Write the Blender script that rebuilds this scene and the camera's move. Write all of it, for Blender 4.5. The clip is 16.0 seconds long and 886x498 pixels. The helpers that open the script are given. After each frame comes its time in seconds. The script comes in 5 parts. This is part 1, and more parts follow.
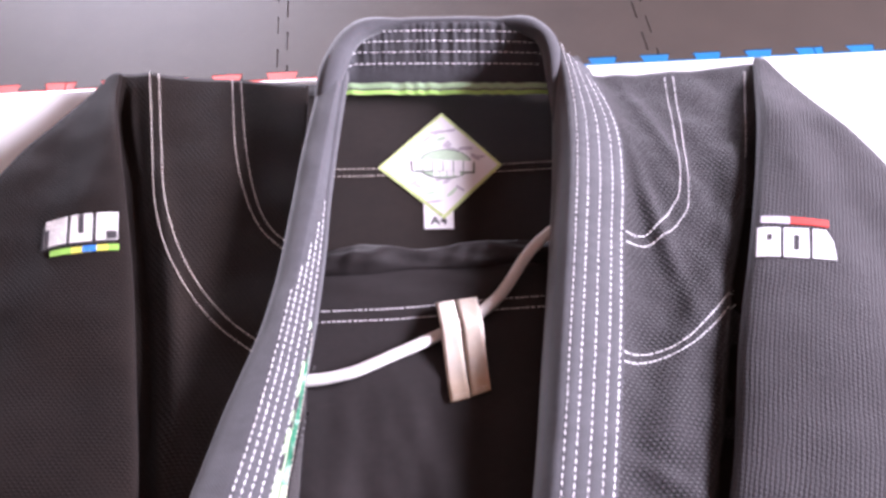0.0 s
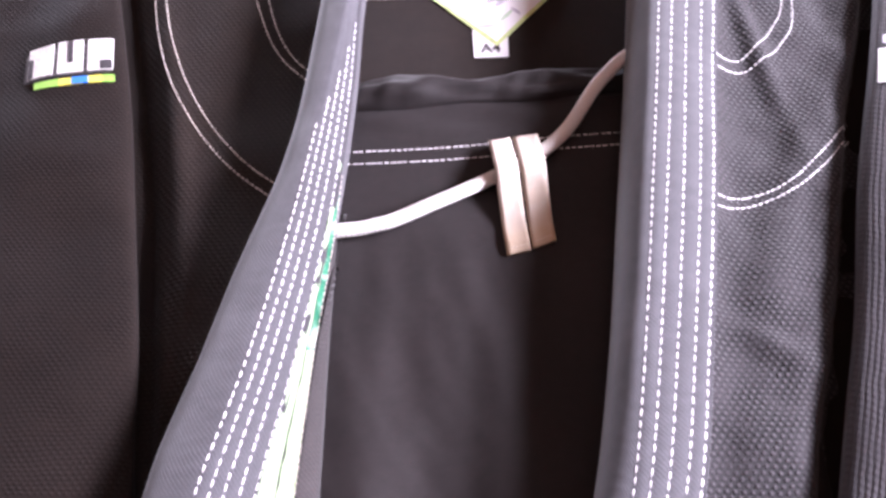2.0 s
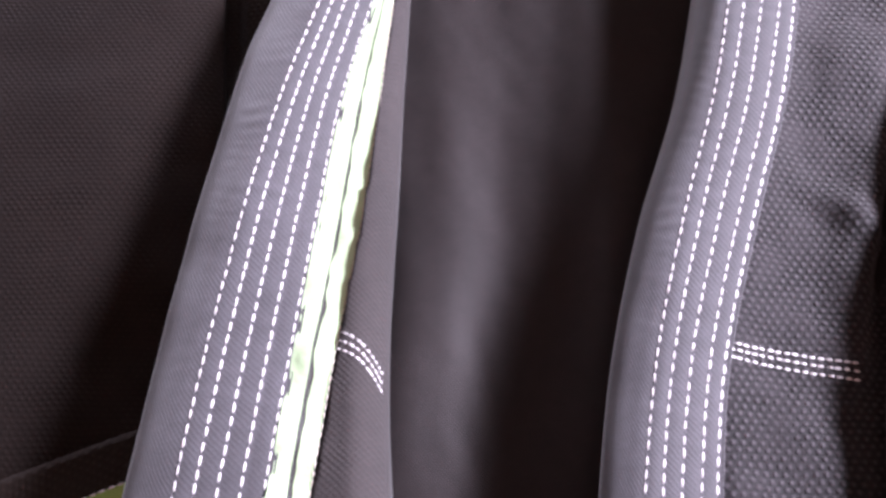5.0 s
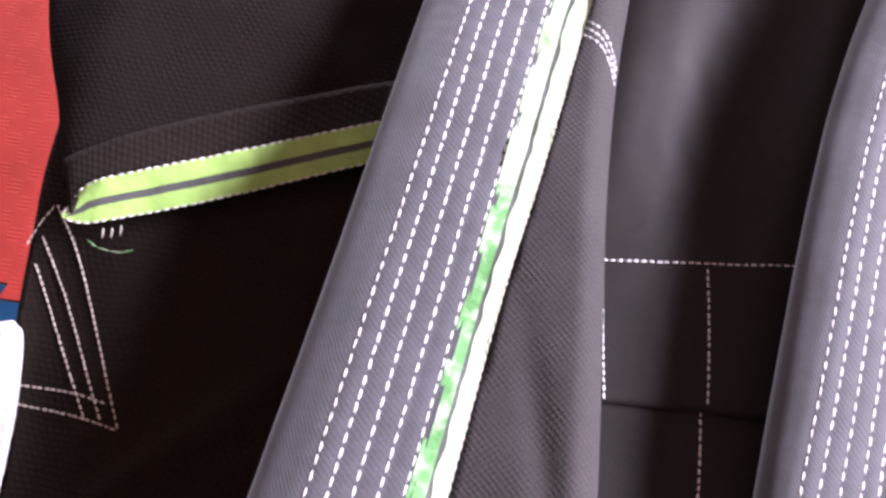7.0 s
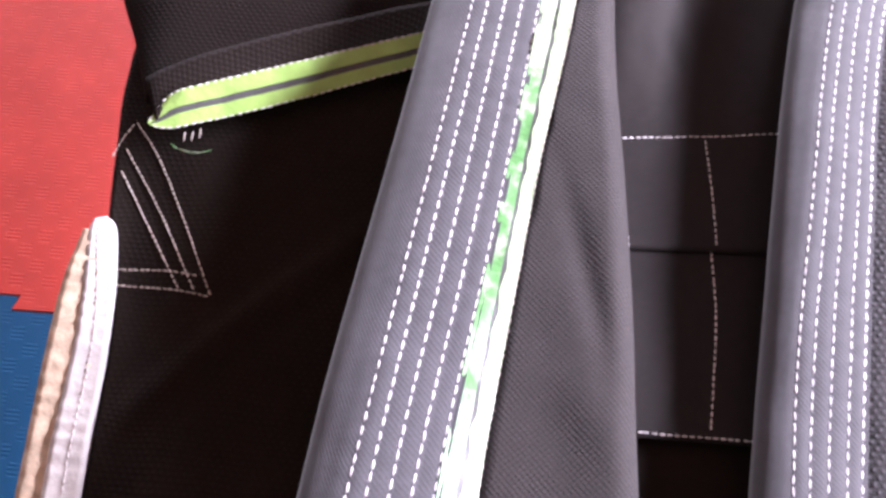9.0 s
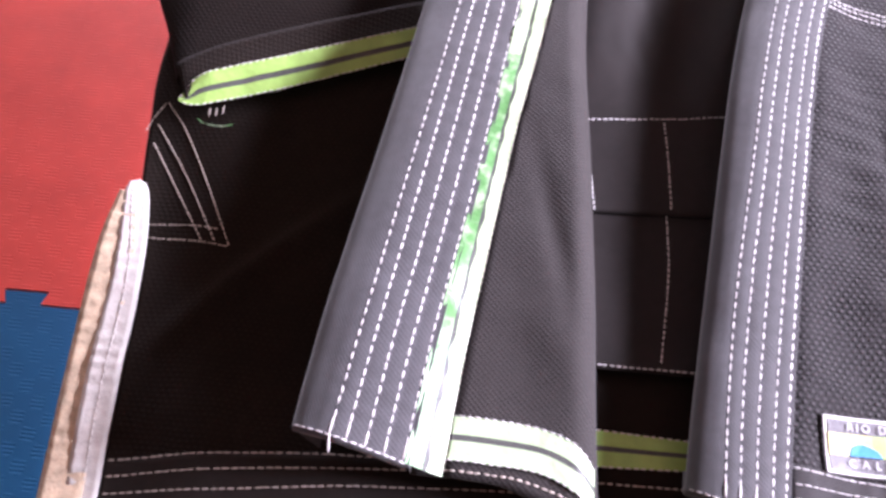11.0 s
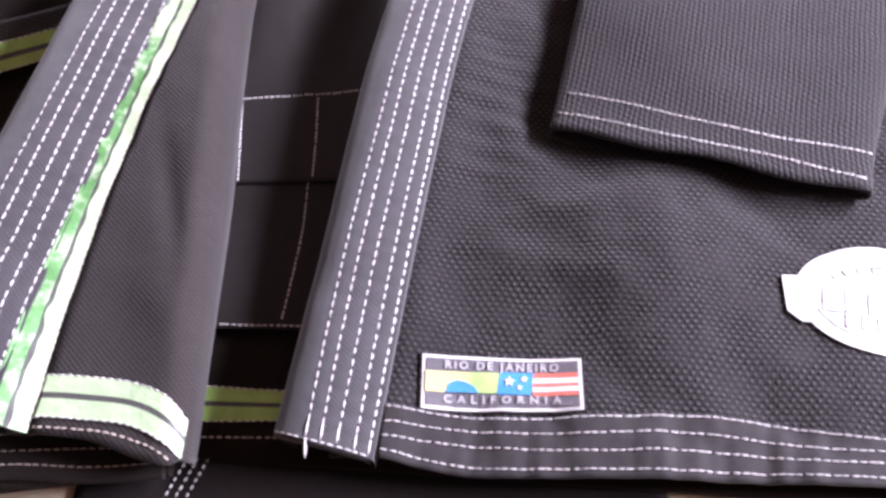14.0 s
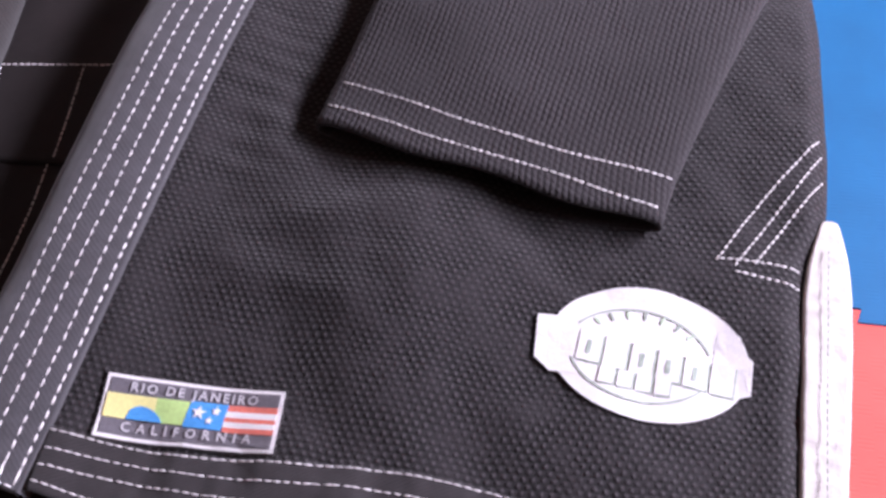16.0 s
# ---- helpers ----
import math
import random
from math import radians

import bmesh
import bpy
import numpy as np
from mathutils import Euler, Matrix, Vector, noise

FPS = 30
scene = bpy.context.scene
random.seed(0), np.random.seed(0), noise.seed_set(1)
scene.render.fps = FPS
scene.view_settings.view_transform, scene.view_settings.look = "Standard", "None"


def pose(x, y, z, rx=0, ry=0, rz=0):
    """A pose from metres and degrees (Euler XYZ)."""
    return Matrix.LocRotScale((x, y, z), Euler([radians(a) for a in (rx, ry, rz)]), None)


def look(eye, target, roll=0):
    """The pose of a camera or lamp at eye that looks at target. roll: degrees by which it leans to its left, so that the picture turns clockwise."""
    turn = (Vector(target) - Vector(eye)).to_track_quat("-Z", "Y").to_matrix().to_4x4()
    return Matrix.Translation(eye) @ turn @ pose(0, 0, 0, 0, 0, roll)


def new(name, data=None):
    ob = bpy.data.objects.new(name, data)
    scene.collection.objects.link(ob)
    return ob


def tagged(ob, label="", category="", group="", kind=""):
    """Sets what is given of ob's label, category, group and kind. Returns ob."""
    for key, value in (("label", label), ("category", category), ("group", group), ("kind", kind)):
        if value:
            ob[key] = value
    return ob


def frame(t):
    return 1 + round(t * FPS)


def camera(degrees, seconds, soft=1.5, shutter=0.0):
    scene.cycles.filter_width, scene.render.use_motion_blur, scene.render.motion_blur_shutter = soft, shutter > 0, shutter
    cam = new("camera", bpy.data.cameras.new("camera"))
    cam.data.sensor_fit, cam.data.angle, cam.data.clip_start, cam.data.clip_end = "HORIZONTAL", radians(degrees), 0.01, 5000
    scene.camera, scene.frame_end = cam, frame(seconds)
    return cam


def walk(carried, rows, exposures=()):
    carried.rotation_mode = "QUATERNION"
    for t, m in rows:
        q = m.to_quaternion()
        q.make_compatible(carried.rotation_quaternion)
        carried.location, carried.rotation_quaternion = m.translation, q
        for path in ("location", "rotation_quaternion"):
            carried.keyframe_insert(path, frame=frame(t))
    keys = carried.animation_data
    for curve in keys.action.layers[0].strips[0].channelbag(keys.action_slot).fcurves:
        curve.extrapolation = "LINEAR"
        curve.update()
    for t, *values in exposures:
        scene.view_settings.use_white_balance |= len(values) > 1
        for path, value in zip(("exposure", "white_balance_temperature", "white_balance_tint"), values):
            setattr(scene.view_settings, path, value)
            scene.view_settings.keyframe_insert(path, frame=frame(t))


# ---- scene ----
cam = camera(46.6, 16.0, 3.1)
PATH = [
    (0, (0.053, 0.237, 0.64), (0.129, 1.531, -0.883), 1.0),
    (0.5, (0.058, 0.242, 0.623), (0.134, 1.525, -0.909), 0.9),
    (1, (0.053, 0.253, 0.593), (0.108, 1.496, -0.973), 0.7),
    (1.5, (0.047, 0.276, 0.558), (0.069, 1.446, -1.064), -0.7),
    (2, (0.049, 0.285, 0.522), (0.036, 1.414, -1.129), -2.5),
    (2.5, (0.042, 0.27, 0.496), (0.045, 1.368, -1.176), -1.8),
    (3, (0.027, 0.258, 0.484), (0.05, 1.34, -1.199), -0.7),
    (3.5, (0.028, 0.239, 0.471), (0.029, 1.303, -1.222), -1.9),
    (4, (0.02, 0.208, 0.46), (0.022, 1.26, -1.241), -1.1),
    (4.2, (0.032, 0.205, 0.469), (-0.025, 1.188, -1.272), -4.2),
    (6.3, (-0.001, 0.09, 0.472), (-0.175, 0.877, -1.358), -5.5),
    (6.5, (-0.017, 0.078, 0.466), (-0.178, 0.836, -1.378), -3.4),
    (7, (-0.039, 0.058, 0.466), (-0.247, 0.753, -1.399), -5.6),
    (7.5, (-0.052, 0.031, 0.464), (-0.252, 0.764, -1.386), -4.7),
    (8, (-0.063, 0.013, 0.473), (-0.244, 0.76, -1.373), -3.8),
    (8.5, (-0.071, -0.052, 0.478), (-0.198, 0.823, -1.316), -0.1),
    (9, (-0.067, -0.077, 0.494), (-0.193, 0.796, -1.301), -1.0),
    (11.5, (-0.028, -0.175, 0.54), (-0.202, 0.808, -1.193), -1.7),
    (12, (-0.009, -0.188, 0.54), (-0.189, 0.809, -1.185), -2.2),
    (12.5, (0.015, -0.196, 0.546), (-0.149, 0.815, -1.171), -2.1),
    (13, (0.05, -0.196, 0.544), (-0.113, 0.833, -1.163), -3.0),
    (13.5, (0.115, -0.195, 0.528), (-0.077, 0.857, -1.162), -5.1),
    (14, (0.175, -0.192, 0.511), (0.003, 0.889, -1.163), -4.5),
    (14.5, (0.238, -0.175, 0.489), (0.066, 0.899, -1.189), -3.0),
    (15, (0.282, -0.157, 0.463), (0.07, 0.893, -1.226), -3.3),
    (15.5, (0.317, -0.135, 0.455), (0.08, 0.889, -1.247), -4.0),
    (16, (0.326, -0.112, 0.455), (0.068, 0.905, -1.248), -4.6),
]
walk(cam, [(t, look(eye, target, roll)) for t, eye, target, roll in PATH], exposures=((0, 0.18), (2, 0.5), (4, 0.42), (6.3, 0.18), (7, 0.46), (9, 0.55), (11.5, 0.28), (12.5, 0.28), (13, 0.13), (14, -0.02), (14.5, -0.08), (15, -0.30), (16, -0.77)))

# ---- light ----
world = bpy.data.worlds.new("world")
scene.world = world
world.use_nodes = True
wn = world.node_tree.nodes
sky = wn.new("ShaderNodeTexSky")
sky.sky_type = "NISHITA"
sky.sun_disc = False
sky.sun_elevation, sky.sun_rotation = radians(38), radians(60)
world.node_tree.links.new(sky.outputs[0], wn["Background"].inputs[0])
wn["Background"].inputs[1].default_value = 0.08


def area_lamp(name, eye, target, sx, sy, watts, colour):
    data = bpy.data.lights.new(name, "AREA")
    data.shape, data.size, data.size_y, data.energy, data.color = "RECTANGLE", sx, sy, watts, colour
    ob = new(name, data)
    ob.matrix_world = look(eye, target)
    return ob


# east lamp gives the inferred side light; north lamp is added to brighten the mats
area_lamp("east_window_daylight", (2.34, 0.80, 1.12), (0.1, 0.4, 0.05), 1.85, 0.46, 330, (0.86, 0.80, 1.0))
area_lamp("north_fill_light", (-1.25, 4.96, 0.03), (-0.45, 0.4, -0.3), 1.6, 0.92, 480, (0.84, 0.80, 1.0))

# ---- node helpers ----


class Nodes:
    """Small helper that builds a node material."""

    def __init__(self, name):
        self.mat = bpy.data.materials.new(name)
        self.mat.use_nodes = True
        self.t = self.mat.node_tree
        self.bsdf = self.t.nodes["Principled BSDF"]

    def add(self, kind, ins=None, operation="", data_type="", blend_type=""):
        n = self.t.nodes.new(kind)
        if data_type:
            n.data_type = data_type
        if operation:
            n.operation = operation
        if blend_type:
            n.blend_type = blend_type
        for k, v in (ins or {}).items():
            self.put(n.inputs[k], v)
        return n

    def put(self, socket, v):
        if isinstance(v, bpy.types.NodeSocket):
            self.t.links.new(v, socket)
        else:
            socket.default_value = v

    def math(self, op, a, b=0.0, c=0.0):
        n = self.add("ShaderNodeMath", operation=op)
        for i, v in enumerate((a, b, c)):
            self.put(n.inputs[i], v)
        return n.outputs[0]

    def noise(self, vec, scale, detail=2.0, rough=0.5):
        return self.add("ShaderNodeTexNoise", {"Vector": vec, "Scale": scale, "Detail": detail, "Roughness": rough}).outputs[0]

    def span(self, v, a, b, c, d):
        return self.add("ShaderNodeMapRange", {0: v, 1: a, 2: b, 3: c, 4: d}).outputs[0]

    def mix(self, f, a, b):
        n = self.add("ShaderNodeMix", data_type="RGBA")
        self.put(n.inputs[0], f)
        self.put(n.inputs[6], a)
        self.put(n.inputs[7], b)
        return n.outputs[2]

    def scaled(self, col, f):
        n = self.add("ShaderNodeMix", data_type="RGBA", blend_type="MULTIPLY")
        n.inputs[0].default_value = 1.0
        self.put(n.inputs[6], col)
        g = self.add("ShaderNodeCombineColor")
        for i in range(3):
            self.put(g.inputs[i], f)
        self.t.links.new(g.outputs[0], n.inputs[7])
        return n.outputs[2]

    def uv(self):
        c = self.add("ShaderNodeTexCoord")
        s = self.add("ShaderNodeSeparateXYZ", {0: c.outputs["UV"]})
        return c.outputs["UV"], s.outputs[0], s.outputs[1], c.outputs["Object"]

    def done(self, colour, rough, height=None, dist=0.001, strength=1.0, sheen=0.0, spec=0.35, metal=0.0):
        b = self.bsdf
        self.put(b.inputs["Base Color"], colour)
        self.put(b.inputs["Roughness"], rough)
        b.inputs["Specular IOR Level"].default_value = spec
        b.inputs["Metallic"].default_value = metal
        if sheen:
            b.inputs["Sheen Weight"].default_value = sheen
            b.inputs["Sheen Roughness"].default_value = 0.6
        if height is not None:
            bump = self.add("ShaderNodeBump", {"Height": height, "Distance": dist, "Strength": strength})
            self.t.links.new(bump.outputs[0], b.inputs["Normal"])
        return self.mat


def rgb(r, g, b):
    return (r, g, b, 1.0)


TAU = 2 * math.pi


def cloth(name, base, weave, p, q, dist, rough=0.85, sheen=0.12, contrast=0.2, spec=0.35):
    """Cotton cloth; uv in metres. weave: pearl, rib, twill or plain."""
    m = Nodes(name)
    uv, u, v, ob = m.uv()
    wob = m.noise(uv, 60.0, 2.0)
    uu = m.math("ADD", u, m.math("MULTIPLY", m.math("SUBTRACT", wob, 0.5), 0.0022))
    fine = m.noise(uv, 1400.0, 2.0)
    if weave == "pearl":
        vv = m.math("ADD", v, m.math("MULTIPLY", m.math("SUBTRACT", m.noise(uv, 35.0, 1.0), 0.5), 0.004))
        row = m.math("DIVIDE", vv, q)
        odd = m.math("MULTIPLY", m.math("MODULO", m.math("FLOOR", m.math("ADD", row, 4000.0)), 2.0), math.pi)
        a = m.math("ADD", m.math("MULTIPLY", m.math("SINE", m.math("ADD", m.math("MULTIPLY", uu, TAU / p), odd)), 0.5), 0.5)
        c = m.math("ABSOLUTE", m.math("SINE", m.math("MULTIPLY", row, math.pi)))
        h = m.math("MULTIPLY", m.span(m.math("POWER", a, 1.9), 0.0, 1.0, 0.12, 1.0), m.math("POWER", c, 1.5))
    elif weave == "rib":
        a = m.math("ABSOLUTE", m.math("SINE", m.math("MULTIPLY", uu, math.pi / p)))
        c = m.math("SINE", m.math("ADD", m.math("MULTIPLY", v, TAU / q), m.math("MULTIPLY", uu, TAU * 0.5 / p)))
        h = m.math("MULTIPLY", a, m.span(c, -1.0, 1.0, 0.58, 1.0))
    elif weave == "twill":
        h = m.math("SINE", m.math("MULTIPLY", m.math("ADD", uu, m.math("MULTIPLY", v, 0.6)), TAU / p))
        h = m.span(h, -1.0, 1.0, 0.3, 0.7)
    else:
        a = m.math("SINE", m.math("MULTIPLY", uu, TAU / p))
        c = m.math("SINE", m.math("MULTIPLY", v, TAU / q))
        h = m.span(m.math("MULTIPLY", a, c), -1.0, 1.0, 0.2, 0.8)
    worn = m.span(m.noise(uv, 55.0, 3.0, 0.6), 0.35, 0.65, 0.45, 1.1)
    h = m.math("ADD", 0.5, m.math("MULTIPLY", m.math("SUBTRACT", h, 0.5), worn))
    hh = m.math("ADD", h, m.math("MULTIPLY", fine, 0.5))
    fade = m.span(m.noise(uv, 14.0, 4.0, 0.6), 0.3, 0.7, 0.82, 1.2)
    # colour darker in the weave's pits, lighter on its tops: shade put into it
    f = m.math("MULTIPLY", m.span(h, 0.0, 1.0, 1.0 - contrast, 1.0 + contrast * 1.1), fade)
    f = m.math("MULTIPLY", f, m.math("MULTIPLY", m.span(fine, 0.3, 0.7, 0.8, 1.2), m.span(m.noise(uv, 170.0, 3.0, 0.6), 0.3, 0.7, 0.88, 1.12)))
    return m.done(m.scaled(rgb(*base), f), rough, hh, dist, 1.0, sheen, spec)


def plain(name, base, rough=0.7, vary=0.12, scale=40.0, bump=0.0, bscale=300.0, sheen=0.0, spec=0.4, metal=0.0):
    m = Nodes(name)
    c = m.add("ShaderNodeTexCoord").outputs["Object"]
    f = m.span(m.noise(c, scale, 4.0, 0.6), 0.3, 0.7, 1 - vary, 1 + vary)
    h = m.noise(c, bscale, 2.0) if bump else None
    return m.done(m.scaled(rgb(*base), f), rough, h, bump or 0.001, 1.0, sheen, spec, metal)


BLACK = (0.0258, 0.0216, 0.0246)
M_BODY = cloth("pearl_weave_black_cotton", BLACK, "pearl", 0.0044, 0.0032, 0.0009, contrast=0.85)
# M_BODY_L and M_SLEEVE_L are darker, browner copies: shade put into the colour
M_BODY_L = cloth("shaded_pearl_weave_black_cotton", (0.0175, 0.0118, 0.0092), "pearl", 0.0040, 0.0030, 0.00035, sheen=0.02, spec=0.14)
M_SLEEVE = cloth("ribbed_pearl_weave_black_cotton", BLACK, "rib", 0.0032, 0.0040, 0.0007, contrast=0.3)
M_SLEEVE_L = cloth("shaded_soft_black_cotton", (0.0125, 0.0082, 0.0067), "pearl", 0.0036, 0.0027, 0.00030, sheen=0.02, contrast=0.2, spec=0.12)
M_LAPEL = cloth("lapel_black_twill", (0.0485, 0.046, 0.0525), "twill", 0.0016, 0.0016, 0.00016, 0.8, 0.3, 0.06)
M_INNER = cloth("jacket_inside_black_cotton", (0.0240, 0.0192, 0.0188), "plain", 0.0034, 0.0030, 0.00055, contrast=0.36)
# inside of the back: brown cast of its shade put into the base colour
M_BACK = cloth("shaded_inside_black_cotton", (0.0145, 0.0092, 0.0072), "plain", 0.002, 0.002, 0.0002, sheen=0.04, contrast=0.2, spec=0.15)
M_TROUSER = cloth("trouser_black_ripstop", (0.0160, 0.0122, 0.0122), "plain", 0.0018, 0.0018, 0.00025, 0.62, 0.05, 0.28, 0.22)
M_HEM = cloth("hem_band_black_twill", (0.0225, 0.0185, 0.0205), "twill", 0.0018, 0.0018, 0.0002, 0.8, 0.2, 0.2)
# left hem copy, browned and darkened in colour for that side's shade
M_HEM_L = cloth("shaded_hem_band_black_twill", (0.0205, 0.0150, 0.0130), "twill", 0.0018, 0.0018, 0.0002, 0.85, 0.05, 0.15, 0.2)
M_THREAD = plain("white_thread", (0.86, 0.84, 0.84), 0.55, 0.06, 900.0)
M_THREAD_DULL = plain("ecru_thread", (0.76, 0.68, 0.60), 0.6, 0.1, 900.0)
M_WHITE = plain("white_cotton_tape", (0.78, 0.75, 0.72), 0.75, 0.08, 120.0, 0.0005, 220.0)
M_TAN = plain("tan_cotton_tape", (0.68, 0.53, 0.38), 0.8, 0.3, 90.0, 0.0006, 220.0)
M_PATCH = plain("white_embroidery", (0.88, 0.87, 0.88), 0.5, 0.03, 500.0, 0.0003, 1800.0)
M_PALEGREEN = plain("pale_satin_tape", (0.55, 0.74, 0.46), 0.33, 0.12, 60.0, 0.0005, 160.0, 0.0, 0.6)
M_LEAF = plain("leaf_green_satin_tape", (0.40, 0.64, 0.17), 0.4, 0.15, 60.0, 0.0005, 160.0, 0.0, 0.6)


def satin(name, base, glare, lo, hi):
    """Puckered satin tape; pale blotches in its colour stand for highlights."""
    m = Nodes(name)
    c = m.add("ShaderNodeTexCoord").outputs["Object"]
    f = m.span(m.noise(c, 95.0, 3.0, 0.6), lo, hi, 0.0, 1.0)
    return m.done(m.mix(f, rgb(*base), rgb(*glare)), 0.4, m.noise(c, 150.0, 2.0), 0.0009, 1.0, 0.0, 0.5, 0.0)


M_JADE = satin("jade_satin_tape", (0.15, 0.37, 0.13), (0.57, 0.74, 0.50), 0.45, 0.66)
M_TEAL = satin("teal_satin_tape", (0.05, 0.26, 0.15), (0.50, 0.72, 0.58), 0.50, 0.64)
M_GREYLINE = plain("grey_tape_stripe", (0.10, 0.10, 0.10), 0.5, 0.2, 80.0)
M_OUTLINE = plain("grey_green_embroidery", (0.38, 0.45, 0.39), 0.6, 0.2, 400.0)
M_INK = plain("dark_print", (0.05, 0.045, 0.05), 0.6, 0.1, 300.0)
M_RED = plain("red_print", (0.66, 0.07, 0.06), 0.55, 0.1, 300.0)
M_BLUE = plain("blue_print", (0.04, 0.22, 0.70), 0.5, 0.1, 300.0)
M_YELLOW = plain("yellow_print", (0.78, 0.70, 0.12), 0.5, 0.1, 300.0)
M_LIME = plain("lime_print", (0.30, 0.58, 0.10), 0.5, 0.1, 300.0)
# skirt patch threads: sheen put into the colours, black turned grey, others paled
M_PFIELD = plain("sheen_grey_satin_embroidery", (0.150, 0.142, 0.165), 0.38, 0.2, 700.0, 0.0003, 1500.0, 0.2, 0.6)
M_LETTER = plain("grey_white_embroidery", (0.62, 0.61, 0.65), 0.5, 0.15, 700.0)
M_PYELLOW = plain("pale_yellow_embroidery", (0.86, 0.82, 0.36), 0.4, 0.08, 500.0, 0.0002, 1500.0)
M_PLIME = plain("pale_lime_embroidery", (0.52, 0.74, 0.28), 0.4, 0.08, 500.0, 0.0002, 1500.0)
M_PBLUE = plain("sky_blue_embroidery", (0.09, 0.36, 0.80), 0.4, 0.12, 500.0, 0.0002, 1500.0)
M_PRED = plain("coral_embroidery", (0.78, 0.22, 0.17), 0.4, 0.1, 500.0, 0.0002, 1500.0)
M_DARKLINE = plain("dark_green_embroidery", (0.16, 0.21, 0.16), 0.6, 0.2, 400.0)
M_EDGE = plain("pale_lime_edge", (0.60, 0.70, 0.30), 0.55, 0.2, 90.0)
M_CAMO = plain("pale_lilac_print", (0.54, 0.50, 0.56), 0.6, 0.1, 300.0)
M_MINT = plain("mint_embroidery", (0.52, 0.66, 0.49), 0.6, 0.12, 400.0)
M_LILAC = plain("lilac_print", (0.60, 0.55, 0.64), 0.6, 0.1, 300.0)
M_TABLEWHITE = plain("white_table_paint", (0.86, 0.85, 0.84), 0.35, 0.03, 6.0)
# unseen room shell, dark brown to cut bounced light and warm the shadows
M_WALL = plain("dark_wall_paint", (0.14, 0.095, 0.07), 0.9, 0.04, 3.0)


def cord_mat():
    m = Nodes("braided_cotton_cord")
    uv, u, v, ob = m.uv()
    a = m.math("SINE", m.math("MULTIPLY", m.math("ADD", u, v), TAU / 0.0034))
    b = m.math("SINE", m.math("MULTIPLY", m.math("SUBTRACT", u, v), TAU / 0.0034))
    h = m.math("MAXIMUM", a, b)
    # grooves between the strands are darkened in the colour, as their shade
    f = m.span(h, -1, 1, 0.8, 1.05)
    return m.done(m.scaled(rgb(0.86, 0.83, 0.79), f), 0.75, h, 0.0003)


def loop_mat():
    m = Nodes("beige_cotton_loop")
    uv, u, v, ob = m.uv()
    # browner towards the lower end, plus noise
    low = m.span(v, 0.058, 0.078, 0.0, 0.45)
    st = m.math("ADD", m.span(m.noise(ob, 45.0, 3.0), 0.45, 0.7, 0.0, 0.35), low)
    col = m.mix(st, rgb(0.70, 0.62, 0.53), rgb(0.50, 0.32, 0.15))
    return m.done(col, 0.8, m.noise(uv, 900.0, 2.0), 0.0004)


def wood_mat():
    m = Nodes("pale_birch_wood")
    c = m.add("ShaderNodeTexCoord").outputs["Object"]
    mp = m.add("ShaderNodeMapping", {"Vector": c, "Scale": (2.0, 40.0, 2.0)})
    g = m.noise(mp.outputs[0], 4.0, 6.0, 0.6)
    col = m.mix(m.span(g, 0.35, 0.7, 0, 1), rgb(0.86, 0.74, 0.54), rgb(0.76, 0.61, 0.41))
    return m.done(col, 0.4, g, 0.0003)


def foam(name, base, relief=0.0002):
    m = Nodes(name)
    c = m.add("ShaderNodeTexCoord").outputs["Object"]
    s = m.add("ShaderNodeSeparateXYZ", {0: c})
    # pressed leaf-like relief: short ridges in alternating patches
    cx = m.math("SINE", m.math("MULTIPLY", s.outputs[0], TAU / 0.036))
    cy = m.math("SINE", m.math("MULTIPLY", s.outputs[1], TAU / 0.036))
    ch = m.math("GREATER_THAN", m.math("MULTIPLY", cx, cy), 0.15)
    ra = m.math("SINE", m.math("MULTIPLY", s.outputs[1], TAU / 0.0045))
    h = m.math("MULTIPLY", ch, ra)
    n = m.noise(c, 9.0, 4.0, 0.6)
    f = m.span(n, 0.3, 0.7, 0.9, 1.1)
    return m.done(m.scaled(rgb(*base), f), 0.62, h, relief, 0.6, 0.0, 0.4)


M_CORD, M_LOOP, M_WOOD = cord_mat(), loop_mat(), wood_mat()
M_FRED, M_FBLUE, M_FGREY = foam("red_foam", (0.87, 0.11, 0.09)), foam("blue_foam", (0.008, 0.130, 0.31)), foam("grey_foam", (0.046, 0.0335, 0.0265), 0.00012)

# ---- mesh helpers ----


def part(name, bm, material, parent, label="", kind="", smooth=True):
    me = bpy.data.meshes.new(name)
    if isinstance(bm, bmesh.types.BMesh):
        bm.normal_update()
        bm.to_mesh(me)
        bm.free()
    else:
        verts, faces, uvs = bm
        me.from_pydata([tuple(v) for v in verts], [], faces)
        if uvs is not None:
            lay = me.uv_layers.new(name="uv")
            idx = np.zeros(len(me.loops), dtype=np.int32)
            me.loops.foreach_get("vertex_index", idx)
            lay.data.foreach_set("uv", np.asarray(uvs, dtype=np.float32)[idx].ravel())
    if smooth:
        me.polygons.foreach_set("use_smooth", [True] * len(me.polygons))
    me.materials.append(material)
    ob = new(name, me)
    if parent is not None:
        ob.parent = parent
    if label or kind:
        tagged(ob, label, kind=kind)
    return ob


